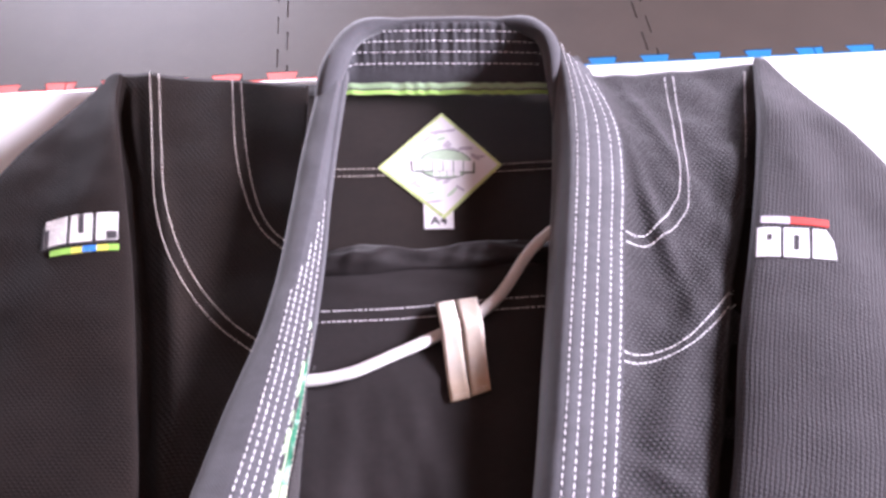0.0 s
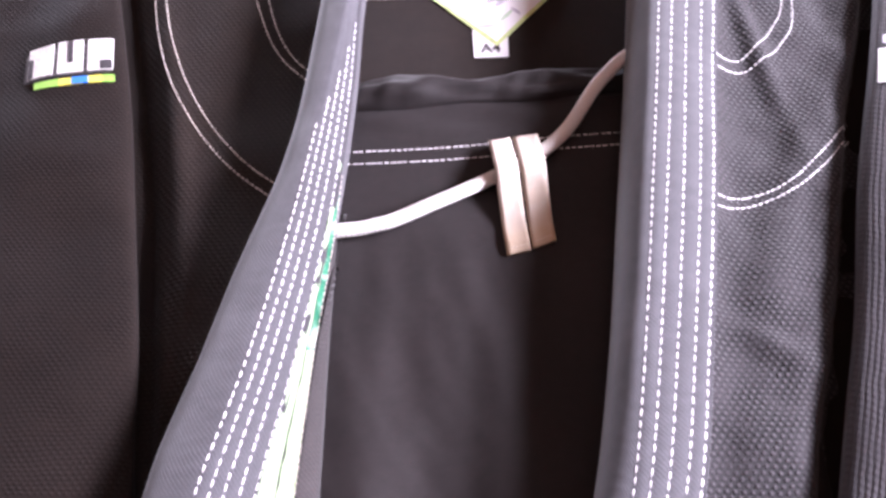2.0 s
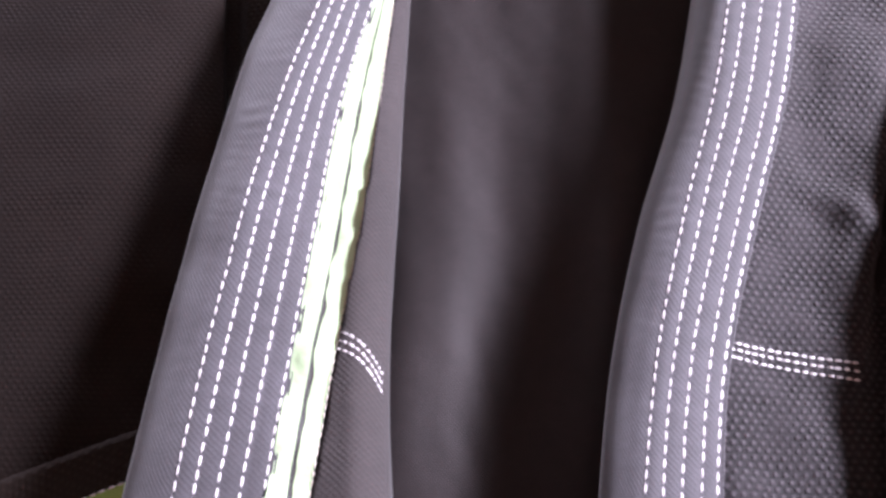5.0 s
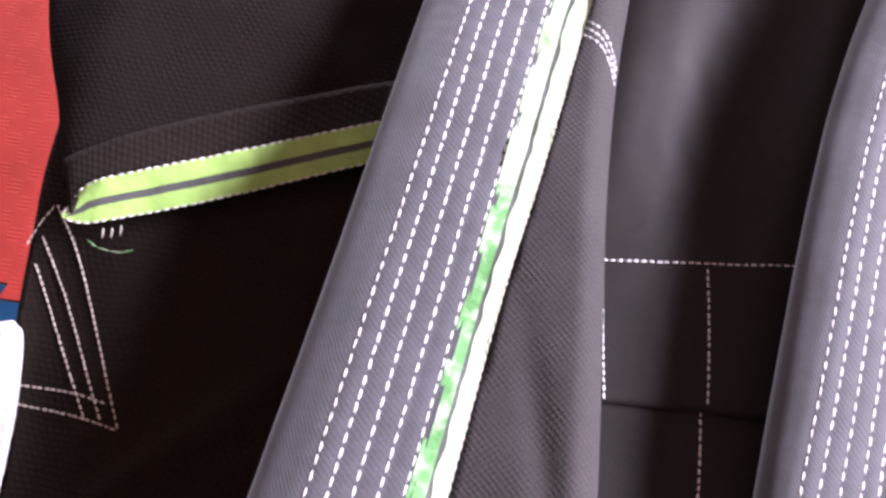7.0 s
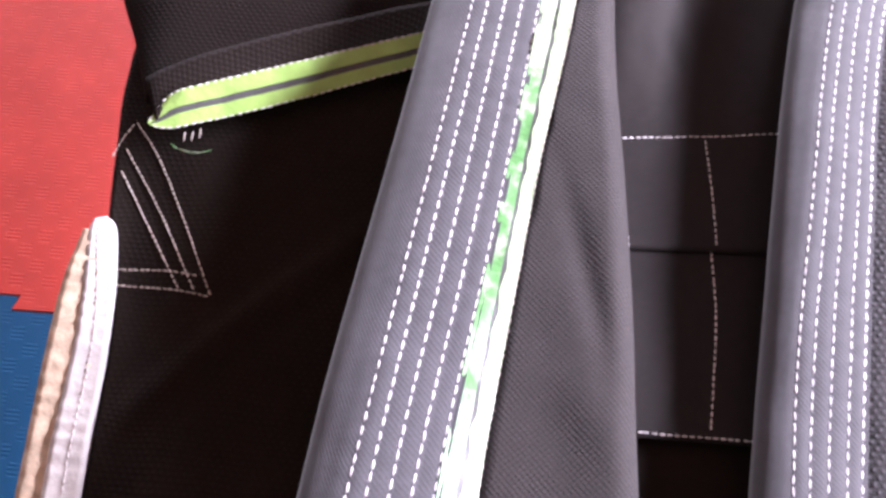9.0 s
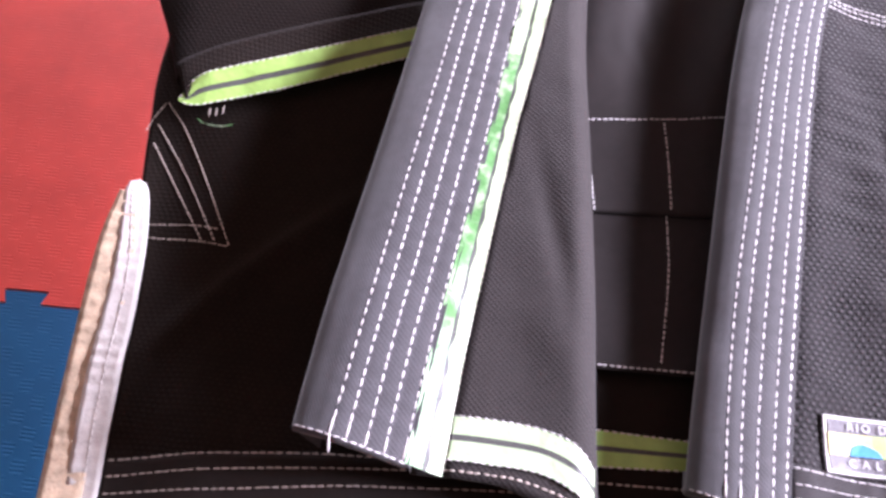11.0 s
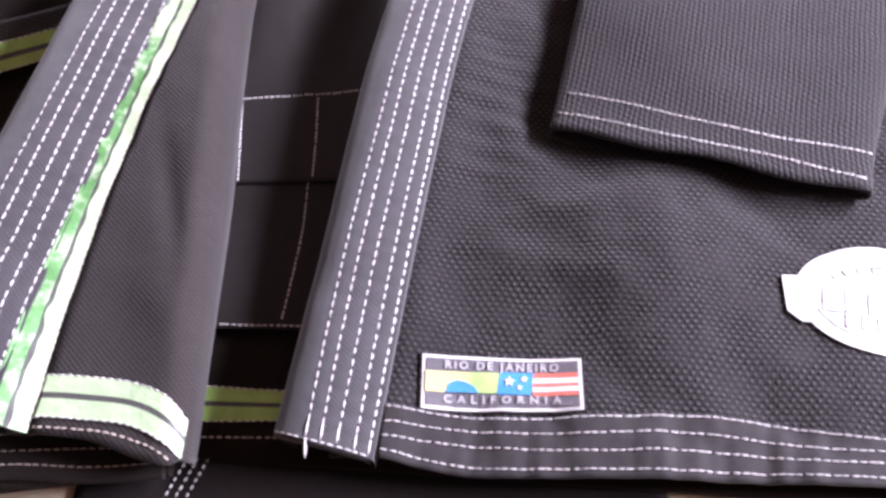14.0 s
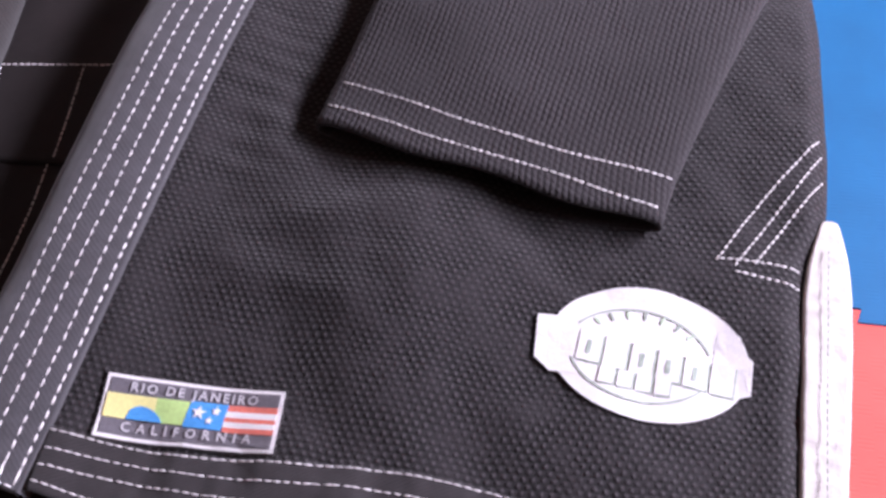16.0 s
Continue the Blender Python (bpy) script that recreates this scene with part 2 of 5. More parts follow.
def spline(pts, n):
    """Catmull-Rom through the points, n samples evenly spaced along it."""
    p = np.asarray(pts, dtype=float)
    if len(p) == 2:
        return p[0] + (p[1] - p[0]) * np.linspace(0, 1, n)[:, None]
    e = np.vstack([2 * p[0] - p[1], p, 2 * p[-1] - p[-2]])
    out = []
    for i in range(1, len(e) - 2):
        for t in np.linspace(0, 1, 24, endpoint=False):
            a, b, c, d = e[i - 1], e[i], e[i + 1], e[i + 2]
            out.append(0.5 * (2 * b + (c - a) * t + (2 * a - 5 * b + 4 * c - d) * t * t + (3 * b - a - 3 * c + d) * t ** 3))
    out.append(p[-1])
    out = np.array(out)
    s = np.concatenate([[0], np.cumsum(np.linalg.norm(np.diff(out, axis=0), axis=1))])
    q = np.linspace(0, s[-1], n)
    return np.stack([np.interp(q, s, out[:, k]) for k in range(out.shape[1])], axis=1)


def x_at(pts):
    """x as a smooth function of y, from (x, y) points in order of rising y."""
    c = spline(pts, 400)
    return lambda y: np.interp(y, c[:, 1], c[:, 0])


def smooth(v, a, b):
    t = np.clip((v - a) / (b - a), 0, 1)
    return t * t * (3 - 2 * t)


def wave(x, y, f, seed=0.0):
    """Soft noise in [-1, 1] over plan coordinates."""
    x, y = np.broadcast_arrays(np.asarray(x, float), np.asarray(y, float))
    out = np.empty(x.shape)
    for i in np.ndindex(x.shape):
        out[i] = noise.noise((x[i] * f + seed, y[i] * f - seed, seed * 1.7))
    return out


def grid_faces(nu, nv):
    return [(j * nu + i, j * nu + i + 1, (j + 1) * nu + i + 1, (j + 1) * nu + i) for j in range(nv - 1) for i in range(nu - 1)]


def sheet(xs, ys, zs, uvs=None):
    """Grid arrays (nv, nu) to mesh data."""
    nv, nu = xs.shape
    verts = np.stack([xs, ys, zs], axis=-1).reshape(-1, 3)
    uv = np.stack([xs, ys], axis=-1).reshape(-1, 2) if uvs is None else np.asarray(uvs).reshape(-1, 2)
    return verts, grid_faces(nu, nv), uv


def thick(ob, mm):
    s = ob.modifiers.new("thickness", "SOLIDIFY")
    n = np.empty(len(ob.data.polygons) * 3, dtype=np.float32)
    ob.data.polygons.foreach_get("normal", n)
    tube = ob.name.endswith("sleeve")
    up = n.reshape(-1, 3)[:, 2].sum() if not tube else n.reshape(-1, 3)[: 30, 2].sum()
    s.thickness, s.offset = mm / 1000, -1.0 if up > 0 else 1.0
    return ob


def stitches(name, pts3, mat, parent, period=0.0062, dash=0.0042, width=0.0013, lift=0.0001, label=""):
    """A row of raised thread dashes along 3D points."""
    p = np.asarray(pts3, dtype=float)
    s = np.concatenate([[0], np.cumsum(np.linalg.norm(np.diff(p, axis=0), axis=1))])
    at = lambda d: np.array([np.interp(d, s, p[:, k]) for k in range(3)])
    verts, faces = [], []
    d = period * 0.3
    while d + dash < s[-1]:
        jit = random.uniform(-0.12, 0.12) * dash
        a, b = at(d + jit), at(d + dash + jit + random.uniform(-0.1, 0.05) * dash)
        t = b - a
        t /= np.linalg.norm(t) + 1e-9
        side = np.cross(t, (0, 0, 1.0))
        side /= np.linalg.norm(side) + 1e-9
        up = np.cross(side, t)
        w = width * random.uniform(0.85, 1.15)
        a = a + side * random.uniform(-0.15, 0.15) * width
        n = len(verts)
        o = up * lift
        for f, k in ((0.0, 0.35), (0.28, 1.0), (0.72, 1.0), (1.0, 0.35)):
            c = a + (b - a) * f + o * (0.2 if k < 1 else 1.0)
            verts += [c - side * w * 0.5 * k - up * 0.0004, c + up * w * 0.16 * k, c + side * w * 0.5 * k - up * 0.0004]
        for r in range(3):
            q = n + r * 3
            faces += [(q, q + 3, q + 4, q + 1), (q + 1, q + 4, q + 5, q + 2)]
        faces += [(n, n + 1, n + 2), (n + 11, n + 10, n + 9)]
        d += period
    return part(name, (verts, faces, None), mat, parent, label)


def on(zf, pts, n=80, lift=0.0):
    """Plan points laid as a smooth line on a height field."""
    c = spline(pts, n)
    return np.column_stack([c, zf(c[:, 0], c[:, 1]) + lift])


def fan(outline, zf, lift, rings=4, drop=0.0014):
    """A flat star-shaped piece laid on a height field, with a turned-down rim."""
    o = np.asarray(outline, dtype=float)
    c = o.mean(axis=0)
    n = len(o)
    verts, faces = [(*c, float(zf(c[0], c[1])) + lift)], []
    for r in range(1, rings + 1):
        q = c + (o - c) * r / rings
        z = zf(q[:, 0], q[:, 1]) + lift
        verts += [(*a, b) for a, b in zip(q, z)]
    z = zf(o[:, 0], o[:, 1]) + lift - drop
    verts += [(*a, b) for a, b in zip(o, z)]
    for i in range(n):
        j = (i + 1) % n
        faces.append((0, 1 + i, 1 + j))
        for r in range(rings):
            a, b = 1 + r * n, 1 + (r + 1) * n
            faces.append((a + i, b + i, b + j, a + j))
    return verts, faces, np.array([v[:2] for v in verts])


def ribbon(left, right, zf, lift, n=60, m=4, drop=0.0):
    """A strip between two plan lines on a height field; its uv runs along and across."""
    a, b = spline(left, n), spline(right, n)
    f = np.linspace(0, 1, m)[None, :, None]
    p = a[:, None, :] * (1 - f) + b[:, None, :] * f
    z = zf(p[..., 0], p[..., 1]) + lift
    s = np.concatenate([[0], np.cumsum(np.linalg.norm(np.diff(a, axis=0), axis=1))])
    w = np.linalg.norm(b - a, axis=1)
    uv = np.stack([np.broadcast_to(f[..., 0], z.shape) * w[:, None], np.broadcast_to(s[:, None], z.shape)], axis=-1)
    return sheet(p[..., 0], p[..., 1], z, uv)


def box(bm, x0, x1, y0, y1, z0, z1, bevel=0.0):
    r = bmesh.ops.create_cube(bm, size=1.0, matrix=Matrix.LocRotScale(((x0 + x1) / 2, (y0 + y1) / 2, (z0 + z1) / 2), None, (x1 - x0, y1 - y0, z1 - z0)))
    if bevel:
        es = list({e for v in r["verts"] for e in v.link_edges})
        bmesh.ops.bevel(bm, geom=es, offset=bevel, segments=2, affect="EDGES", profile=0.6)
    return bm


def boxes(*dims, bevel=0.0):
    bm = bmesh.new()
    for d in dims:
        box(bm, *d, bevel=bevel)
    return bm


def thing(name, label, category, group="", at=(0, 0, 0)):
    ob = new(name)
    ob.location = at
    ob.empty_display_size = 0.05
    return tagged(ob, label, category, group)


def structure(name, bm, mat, label=""):
    return tagged(part(name, bm, mat, None, smooth=False), label, kind="structure")


# ---- room ----
FLOOR = -0.532
X0, X1, Y0, Y1, TOP = -3.4, 2.38, -3.6, 5.0, 2.2
structure("floor", boxes((X0, X1, Y0, Y1, FLOOR - 0.1, FLOOR)), M_WALL, "plain floor under the foam mats")
structure("ceiling", boxes((X0, X1, Y0, Y1, TOP, TOP + 0.1)), M_WALL, "plain dark unseen ceiling")
structure("wall_west", boxes((X0 - 0.1, X0, Y0, Y1, FLOOR, TOP)), M_WALL, "plain dark unseen wall")
structure("wall_south", boxes((X0, X1, Y0 - 0.1, Y0, FLOOR, TOP)), M_WALL, "plain dark unseen wall")
# opening out of view, added for the north fill lamp
NX0, NX1, NZ0, NZ1 = -2.1, -0.4, -0.47, 0.53
structure("wall_north", boxes((X0, NX0, Y1, Y1 + 0.1, FLOOR, TOP), (NX1, X1, Y1, Y1 + 0.1, FLOOR, TOP), (NX0, NX1, Y1, Y1 + 0.1, FLOOR, NZ0), (NX0, NX1, Y1, Y1 + 0.1, NZ1, TOP)), M_WALL, "plain unseen wall with an opening added for light")
WY0, WY1, WZ0, WZ1 = -0.15, 1.75, 0.86, 1.38
structure("wall_east", boxes((X1, X1 + 0.1, Y0, WY0, FLOOR, TOP), (X1, X1 + 0.1, WY1, Y1, FLOOR, TOP), (X1, X1 + 0.1, WY0, WY1, FLOOR, WZ0),
                             (X1, X1 + 0.1, WY0, WY1, WZ1, TOP)), M_WALL, "plain unseen wall with an opening added for light")

# ---- foam floor mats ----
TILE, PITCH, D = 0.655, 0.655 / 7, 0.0085
MATS = Matrix.Translation((0.0, 0.0, -0.532)) @ Matrix.Rotation(radians(2.4), 4, "Z")


def seam(a, b, side=1):
    """Offsets of one interlocking edge from corner a to b, a whole number of teeth."""
    out = []
    n = round((b - a) / PITCH)
    for k in range(n):
        u = a + k * PITCH
        if k:
            out.append((u, side * D))
        out += [(u + 0.28 * PITCH, side * D), (u + 0.22 * PITCH, -side * D), (u + 0.78 * PITCH, -side * D), (u + 0.72 * PITCH, side * D)]
    return out


def foam_tile(x, y, mat, colour, deep=7, low_side=1, up_side=1):
    """One interlocking tile whose lower left corner is x, y; the sides say which way its lower and upper teeth point."""
    h, g = TILE, deep * PITCH
    low = [(D, low_side * D)] + seam(0, h, low_side) + [(h + D, low_side * D)]
    right = [(h + v, u) for u, v in seam(0, g)] + [(h + D, g + up_side * D)]
    up = [(u, g + v) for u, v in reversed(seam(0, h, up_side))] + [(D, g + up_side * D)]
    left = [(v, u) for u, v in reversed(seam(0, g))]
    ring = low + right + up + left
    bm = bmesh.new()
    k = 0.9965
    vs = [bm.verts.new((h / 2 + (a - h / 2) * k, g / 2 + (b - g / 2) * k, 0.0)) for a, b in ring]
    f = bm.faces.new(vs)
    r = bmesh.ops.extrude_face_region(bm, geom=[f])
    bmesh.ops.translate(bm, verts=[v for v in r["geom"] if isinstance(v, bmesh.types.BMVert)], vec=(0, 0, 0.012))
    bmesh.ops.recalc_face_normals(bm, faces=bm.faces)
    ob = part("foam_mat", bm, mat, None, smooth=False)
    ob.matrix_world = MATS @ Matrix.Translation((x, y, 0))
    return tagged(ob, "%s interlocking foam puzzle mat on the floor" % colour, "floor mat", "foam floor mats")


XC, YR, EAST = 0.20, 0.32, 0.016
for i in range(-3, 3):
    for j in range(-3, 2):
        x = XC + i * TILE
        y = YR + j * TILE + (PITCH + EAST if i >= 0 else 0.0)
        red = (j >= 0) if i < 0 else (j < 0)
        ob = foam_tile(x, y, M_FRED if red else M_FBLUE, "red" if red else "blue", 6 if i >= 0 and j == 1 else 7, -1 if j == 0 else 1, -1 if j == -1 else 1)
        if i >= 0 and j == 1:
            ob.matrix_world = ob.matrix_world @ Matrix.Scale(1 - EAST / (6 * PITCH), 4, (0, 1, 0))
for i in range(-3, 3):
    for j in range(2):
        foam_tile(XC + 4 * PITCH - TILE + i * TILE, YR + 2 * TILE + j * TILE, M_FGREY, "dark grey")

# ---- tables ----


def table(name, label, x0, x1, y0, y1, turn, mat, thickness=0.022):
    t = thing(name, label, "table")
    w, d = x1 - x0, y1 - y0
    part("tabletop", boxes((0, w, 0, d, -thickness, 0), bevel=0.003), mat, t, smooth=False)
    for a, b in ((0.26, 0.09), (w - 0.31, 0.09), (0.26, d - 0.14), (w - 0.31, d - 0.14)):
        part("leg", boxes((a, a + 0.05, b, b + 0.05, -0.52, -thickness), bevel=0.003), mat, t, smooth=False)
    for a in ((0.31, w - 0.31, 0.10, 0.12), (0.31, w - 0.31, d - 0.12, d - 0.10)):
        part("apron", boxes((*a, -0.09, -thickness), bevel=0.002), mat, t, smooth=False)
    t.matrix_world = Matrix.Translation((x0, y0, 0)) @ Matrix.Rotation(radians(turn), 4, "Z")
    return t


table("white_table", "white painted low table under the jacket shoulders", -0.38, 0.62, 0.42, 0.983, 2.4, M_TABLEWHITE)
table("wooden_table", "pale wooden low table under the jacket skirt", -0.272, 0.432, -0.098, 0.405, 1.0, M_WOOD)

# ---- jacket plan lines, metres; those with Z give heights along y ----
R_LEFT = x_at([(0.0493, -0.02), (0.0535, 0.05), (0.0585, 0.12), (0.063, 0.19), (0.0686, 0.26), (0.078, 0.33), (0.0944, 0.4), (0.1163, 0.47), (0.1331, 0.55), (0.1495, 0.65), (0.1657, 0.75), (0.178, 0.835), (0.187, 0.93), (0.19, 1)])
R_ROW1 = x_at([(0.0684, -0.02), (0.0698, 0.05), (0.0736, 0.12), (0.0802, 0.19), (0.0868, 0.26), (0.0969, 0.33), (0.1141, 0.4), (0.1343, 0.47), (0.1502, 0.55), (0.1672, 0.65), (0.1837, 0.75), (0.1965, 0.84), (0.2005, 0.91), (0.196, 1)])
R_ROW5 = x_at([(0.0989, -0.02), (0.1025, 0.05), (0.1069, 0.12), (0.1122, 0.19), (0.1181, 0.26), (0.1277, 0.33), (0.1468, 0.4), (0.1681, 0.47), (0.1849, 0.55), (0.204, 0.65), (0.2205, 0.75), (0.2305, 0.81), (0.234, 0.87), (0.222, 0.925), (0.2, 1)])
L_LEFT = x_at([(-0.1435, -0.02), (-0.1415, 0.03), (-0.139, 0.07), (-0.1355, 0.112), (-0.1315, 0.158), (-0.1275, 0.207), (-0.1235, 0.26), (-0.1195, 0.314), (-0.115, 0.365), (-0.111, 0.404), (-0.105, 0.447), (-0.098, 0.494), (-0.0845, 0.546), (-0.071, 0.605), (-0.053, 0.67), (-0.0435, 0.72), (-0.036, 0.787), (-0.029, 0.85), (-0.018, 0.92), (-0.004, 0.97), (0.004, 1)])
L_ROW1 = x_at([(-0.1243, -0.02), (-0.1185, 0.05), (-0.1127, 0.12), (-0.1069, 0.19), (-0.1013, 0.26), (-0.0958, 0.33), (-0.0873, 0.4), (-0.075, 0.47), (-0.056, 0.55), (-0.0378, 0.65), (-0.0235, 0.75), (-0.0165, 0.8), (-0.007, 0.88), (0.01, 1)])
L_ROW5 = x_at([(-0.0888, -0.02), (-0.0842, 0.05), (-0.0773, 0.12), (-0.0716, 0.19), (-0.0669, 0.26), (-0.0623, 0.33), (-0.0573, 0.4), (-0.0509, 0.47), (-0.036, 0.55), (-0.0205, 0.65), (-0.0118, 0.74), (-0.008, 0.81), (-0.002, 0.88), (0.006, 0.95), (0.018, 1)])
L_TAPE = x_at([(-0.07, -0.02), (-0.0668, 0.05), (-0.0615, 0.12), (-0.0562, 0.19), (-0.0487, 0.26), (-0.0427, 0.33), (-0.036, 0.4), (-0.0317, 0.47), (-0.0265, 0.55), (-0.0165, 0.65), (-0.008, 0.8)])
L_FLAP = x_at([(0.011, -0.02), (0.0046, 0.05), (-0.0012, 0.12), (-0.0088, 0.19), (-0.0172, 0.26), (-0.0218, 0.33), (-0.0218, 0.4), (-0.0218, 0.47), (-0.0208, 0.55), (-0.018, 0.65)])
BODY_R = x_at([(0.436, -0.02), (0.436, 0.10), (0.440, 0.17), (0.447, 0.205), (0.445, 0.30), (0.440, 0.40), (0.430, 0.55), (0.410, 0.75), (0.398, 0.90), (0.392, 1.0)])
BODY_L = x_at([(-0.248, -0.06), (-0.252, 0.0), (-0.264, 0.10), (-0.280, 0.15), (-0.289, 0.20), (-0.296, 0.26), (-0.293, 0.40), (-0.262, 0.60), (-0.225, 0.80), (-0.206, 1.0)])
SR_IN = x_at([(0.180, 0.19), (0.181, 0.204), (0.188, 0.252), (0.199, 0.328), (0.222, 0.42), (0.250, 0.510), (0.269, 0.568), (0.294, 0.660), (0.329, 0.767), (0.357, 0.863), (0.378, 0.95), (0.386, 0.985)])
SR_OUT = x_at([(0.363, 0.155), (0.372, 0.206), (0.403, 0.305), (0.432, 0.38), (0.466, 0.48), (0.492, 0.62), (0.490, 0.74), (0.463, 0.838), (0.430, 0.913), (0.410, 0.965), (0.398, 0.99)])
SL_IN = x_at([(-0.064, 0.15), (-0.080, 0.30), (-0.100, 0.40), (-0.116, 0.495), (-0.124, 0.565), (-0.138, 0.65), (-0.154, 0.742), (-0.178, 0.851), (-0.197, 0.936), (-0.202, 0.99)])
SL_OUT = x_at([(-0.263, 0.18), (-0.267, 0.205), (-0.288, 0.256), (-0.316, 0.315), (-0.344, 0.42), (-0.352, 0.56), (-0.333, 0.70), (-0.283, 0.851), (-0.248, 0.919), (-0.214, 0.985)])
R_Z1 = x_at([(0.039, -0.02), (0.038, 0.05), (0.04, 0.12), (0.044, 0.19), (0.046, 0.26), (0.0455, 0.33), (0.046, 0.4), (0.0485, 0.47), (0.0515, 0.55), (0.055, 0.65), (0.057, 0.75), (0.06, 0.85), (0.0635, 0.98)])
R_Z5 = x_at([(0.0315, -0.02), (0.0305, 0.05), (0.0315, 0.12), (0.033, 0.19), (0.034, 0.26), (0.035, 0.33), (0.0365, 0.4), (0.0395, 0.47), (0.0416, 0.55), (0.0435, 0.65), (0.044, 0.75), (0.048, 0.85), (0.057, 0.98)])
R_ZE = x_at([(0.03, -0.02), (0.03, 0.05), (0.032, 0.12), (0.037, 0.19), (0.04, 0.26), (0.039, 0.33), (0.036, 0.4), (0.033, 0.47), (0.031, 0.55), (0.03, 0.65), (0.03, 0.75), (0.034, 0.85), (0.052, 0.98)])
L_Z1 = x_at([(0.0742, -0.02), (0.0743, 0.05), (0.072, 0.12), (0.0699, 0.19), (0.0671, 0.26), (0.0634, 0.33), (0.061, 0.4), (0.058, 0.47), (0.053, 0.55), (0.049, 0.65), (0.0485, 0.75), (0.053, 0.85), (0.062, 0.98)])
L_Z5 = x_at([(0.0563, -0.02), (0.0595, 0.05), (0.0607, 0.12), (0.06, 0.19), (0.0575, 0.26), (0.0513, 0.33), (0.0442, 0.4), (0.039, 0.47), (0.035, 0.55), (0.0345, 0.65), (0.037, 0.75), (0.045, 0.85), (0.057, 0.98)])
L_ZE = x_at([(0.067, -0.02), (0.067, 0.05), (0.065, 0.12), (0.063, 0.19), (0.061, 0.26), (0.058, 0.33), (0.0545, 0.4), (0.051, 0.47), (0.046, 0.55), (0.040, 0.65), (0.0385, 0.75), (0.044, 0.85), (0.055, 0.98)])
TAPE_Z = x_at([(0.04, -0.02), (0.048, 0.05), (0.0545, 0.12), (0.056, 0.19), (0.054, 0.26), (0.0485, 0.33), (0.041, 0.4), (0.0365, 0.47), (0.033, 0.55), (0.032, 0.65), (0.031, 0.8)])
FLAP_Z = x_at([(0.034, -0.02), (0.044, 0.05), (0.052, 0.12), (0.0555, 0.19), (0.0545, 0.26), (0.0505, 0.33), (0.0455, 0.4), (0.04, 0.47), (0.036, 0.55), (0.033, 0.65)])


def bump2(x, y, cx, cy, sx, sy, turn=0.0):
    c, s = math.cos(turn), math.sin(turn)
    dx, dy = x - cx, y - cy
    a, b = (dx * c + dy * s) / sx, (-dx * s + dy * c) / sy
    return np.exp(-(a * a + b * b))


def z_right(x, y):
    """Height of the right front of the jacket."""
    x, y = np.broadcast_arrays(np.asarray(x, float), np.asarray(y, float))
    dl, dr, ds = x - R_ROW5(y), BODY_R(y) - x, x - SR_IN(y)
    z = 0.014 + 0.008 * np.maximum(smooth(dr, -0.002, 0.012), smooth(y, 0.75, 0.9)) + 0.010 * np.exp(-np.maximum(dl, 0) / 0.02)
    z = z + 0.0042 * wave(x, y, 11, 3.0) + 0.0022 * wave(x + 0.5 * y, y * 0.8, 30, 7.0) + 0.0006 * wave(x, y * 1.4, 75, 8.0)
    z = z + 0.013 * bump2(x, y, 0.245, 0.125, 0.055, 0.075, -0.25) - 0.003 * bump2(x, y, 0.20, 0.075, 0.05, 0.03, 0.5) + 0.004 * bump2(x, y, 0.165, 0.20, 0.018, 0.05, 0.3)
    z = z + 0.008 * bump2(x, y, 0.235, 0.60, 0.020, 0.05, -0.3) + 0.010 * bump2(x, y, 0.205, 0.49, 0.022, 0.045, -0.35) + 0.008 * bump2(x, y, 0.26, 0.86, 0.03, 0.09, 0.2)
    z = z + 0.006 * bump2(x, y, 0.252, 0.80, 0.008, 0.09, 0.16) + 0.004 * bump2(x, y, 0.275, 0.88, 0.008, 0.07, 0.3) + 0.005 * bump2(x, y, 0.268, 0.685, 0.012, 0.05, -0.4)
    z = z + 0.004 * bump2(x, y, 0.225, 0.55, 0.03, 0.008, -0.5) + 0.004 * bump2(x, y, 0.195, 0.41, 0.03, 0.008, -0.6)
    z = z + 0.0010 * np.sin(y * 400 + x * 70 + 2.0 * np.sin(y * 45)) * bump2(x, y, 0.145, 0.24, 0.030, 0.08)
    z = z + smooth(y, 0.036, 0.026) * (0.0018 * wave(x, y * 0.25, 60, 9.0) + 0.0011 * wave(x, y * 0.2, 130, 21.0))
    z = z + 0.0025 * bump2(x, y, 0.20, 0.155, 0.05, 0.010, 0.25) + 0.002 * bump2(x, y, 0.19, 0.115, 0.05, 0.009, -0.2)
    k = np.exp(-np.maximum(dl - 0.002, 0) / 0.007)
    z = z * (1 - k) + (R_Z5(y) - 0.004) * k
    # sinks into the armpit fold beside the sleeve
    w = 0.005 + 0.005 * wave(x * 0 + 0.3, y, 11, 77.0)
    span = smooth(y, 0.30, 0.42) * smooth(y, 0.92, 0.84)
    z = z + span * (0.003 * np.exp(-((ds + w + 0.014) / 0.010) ** 2) - 0.016 * smooth(ds, -w - 0.006, -w + 0.002))
    return z


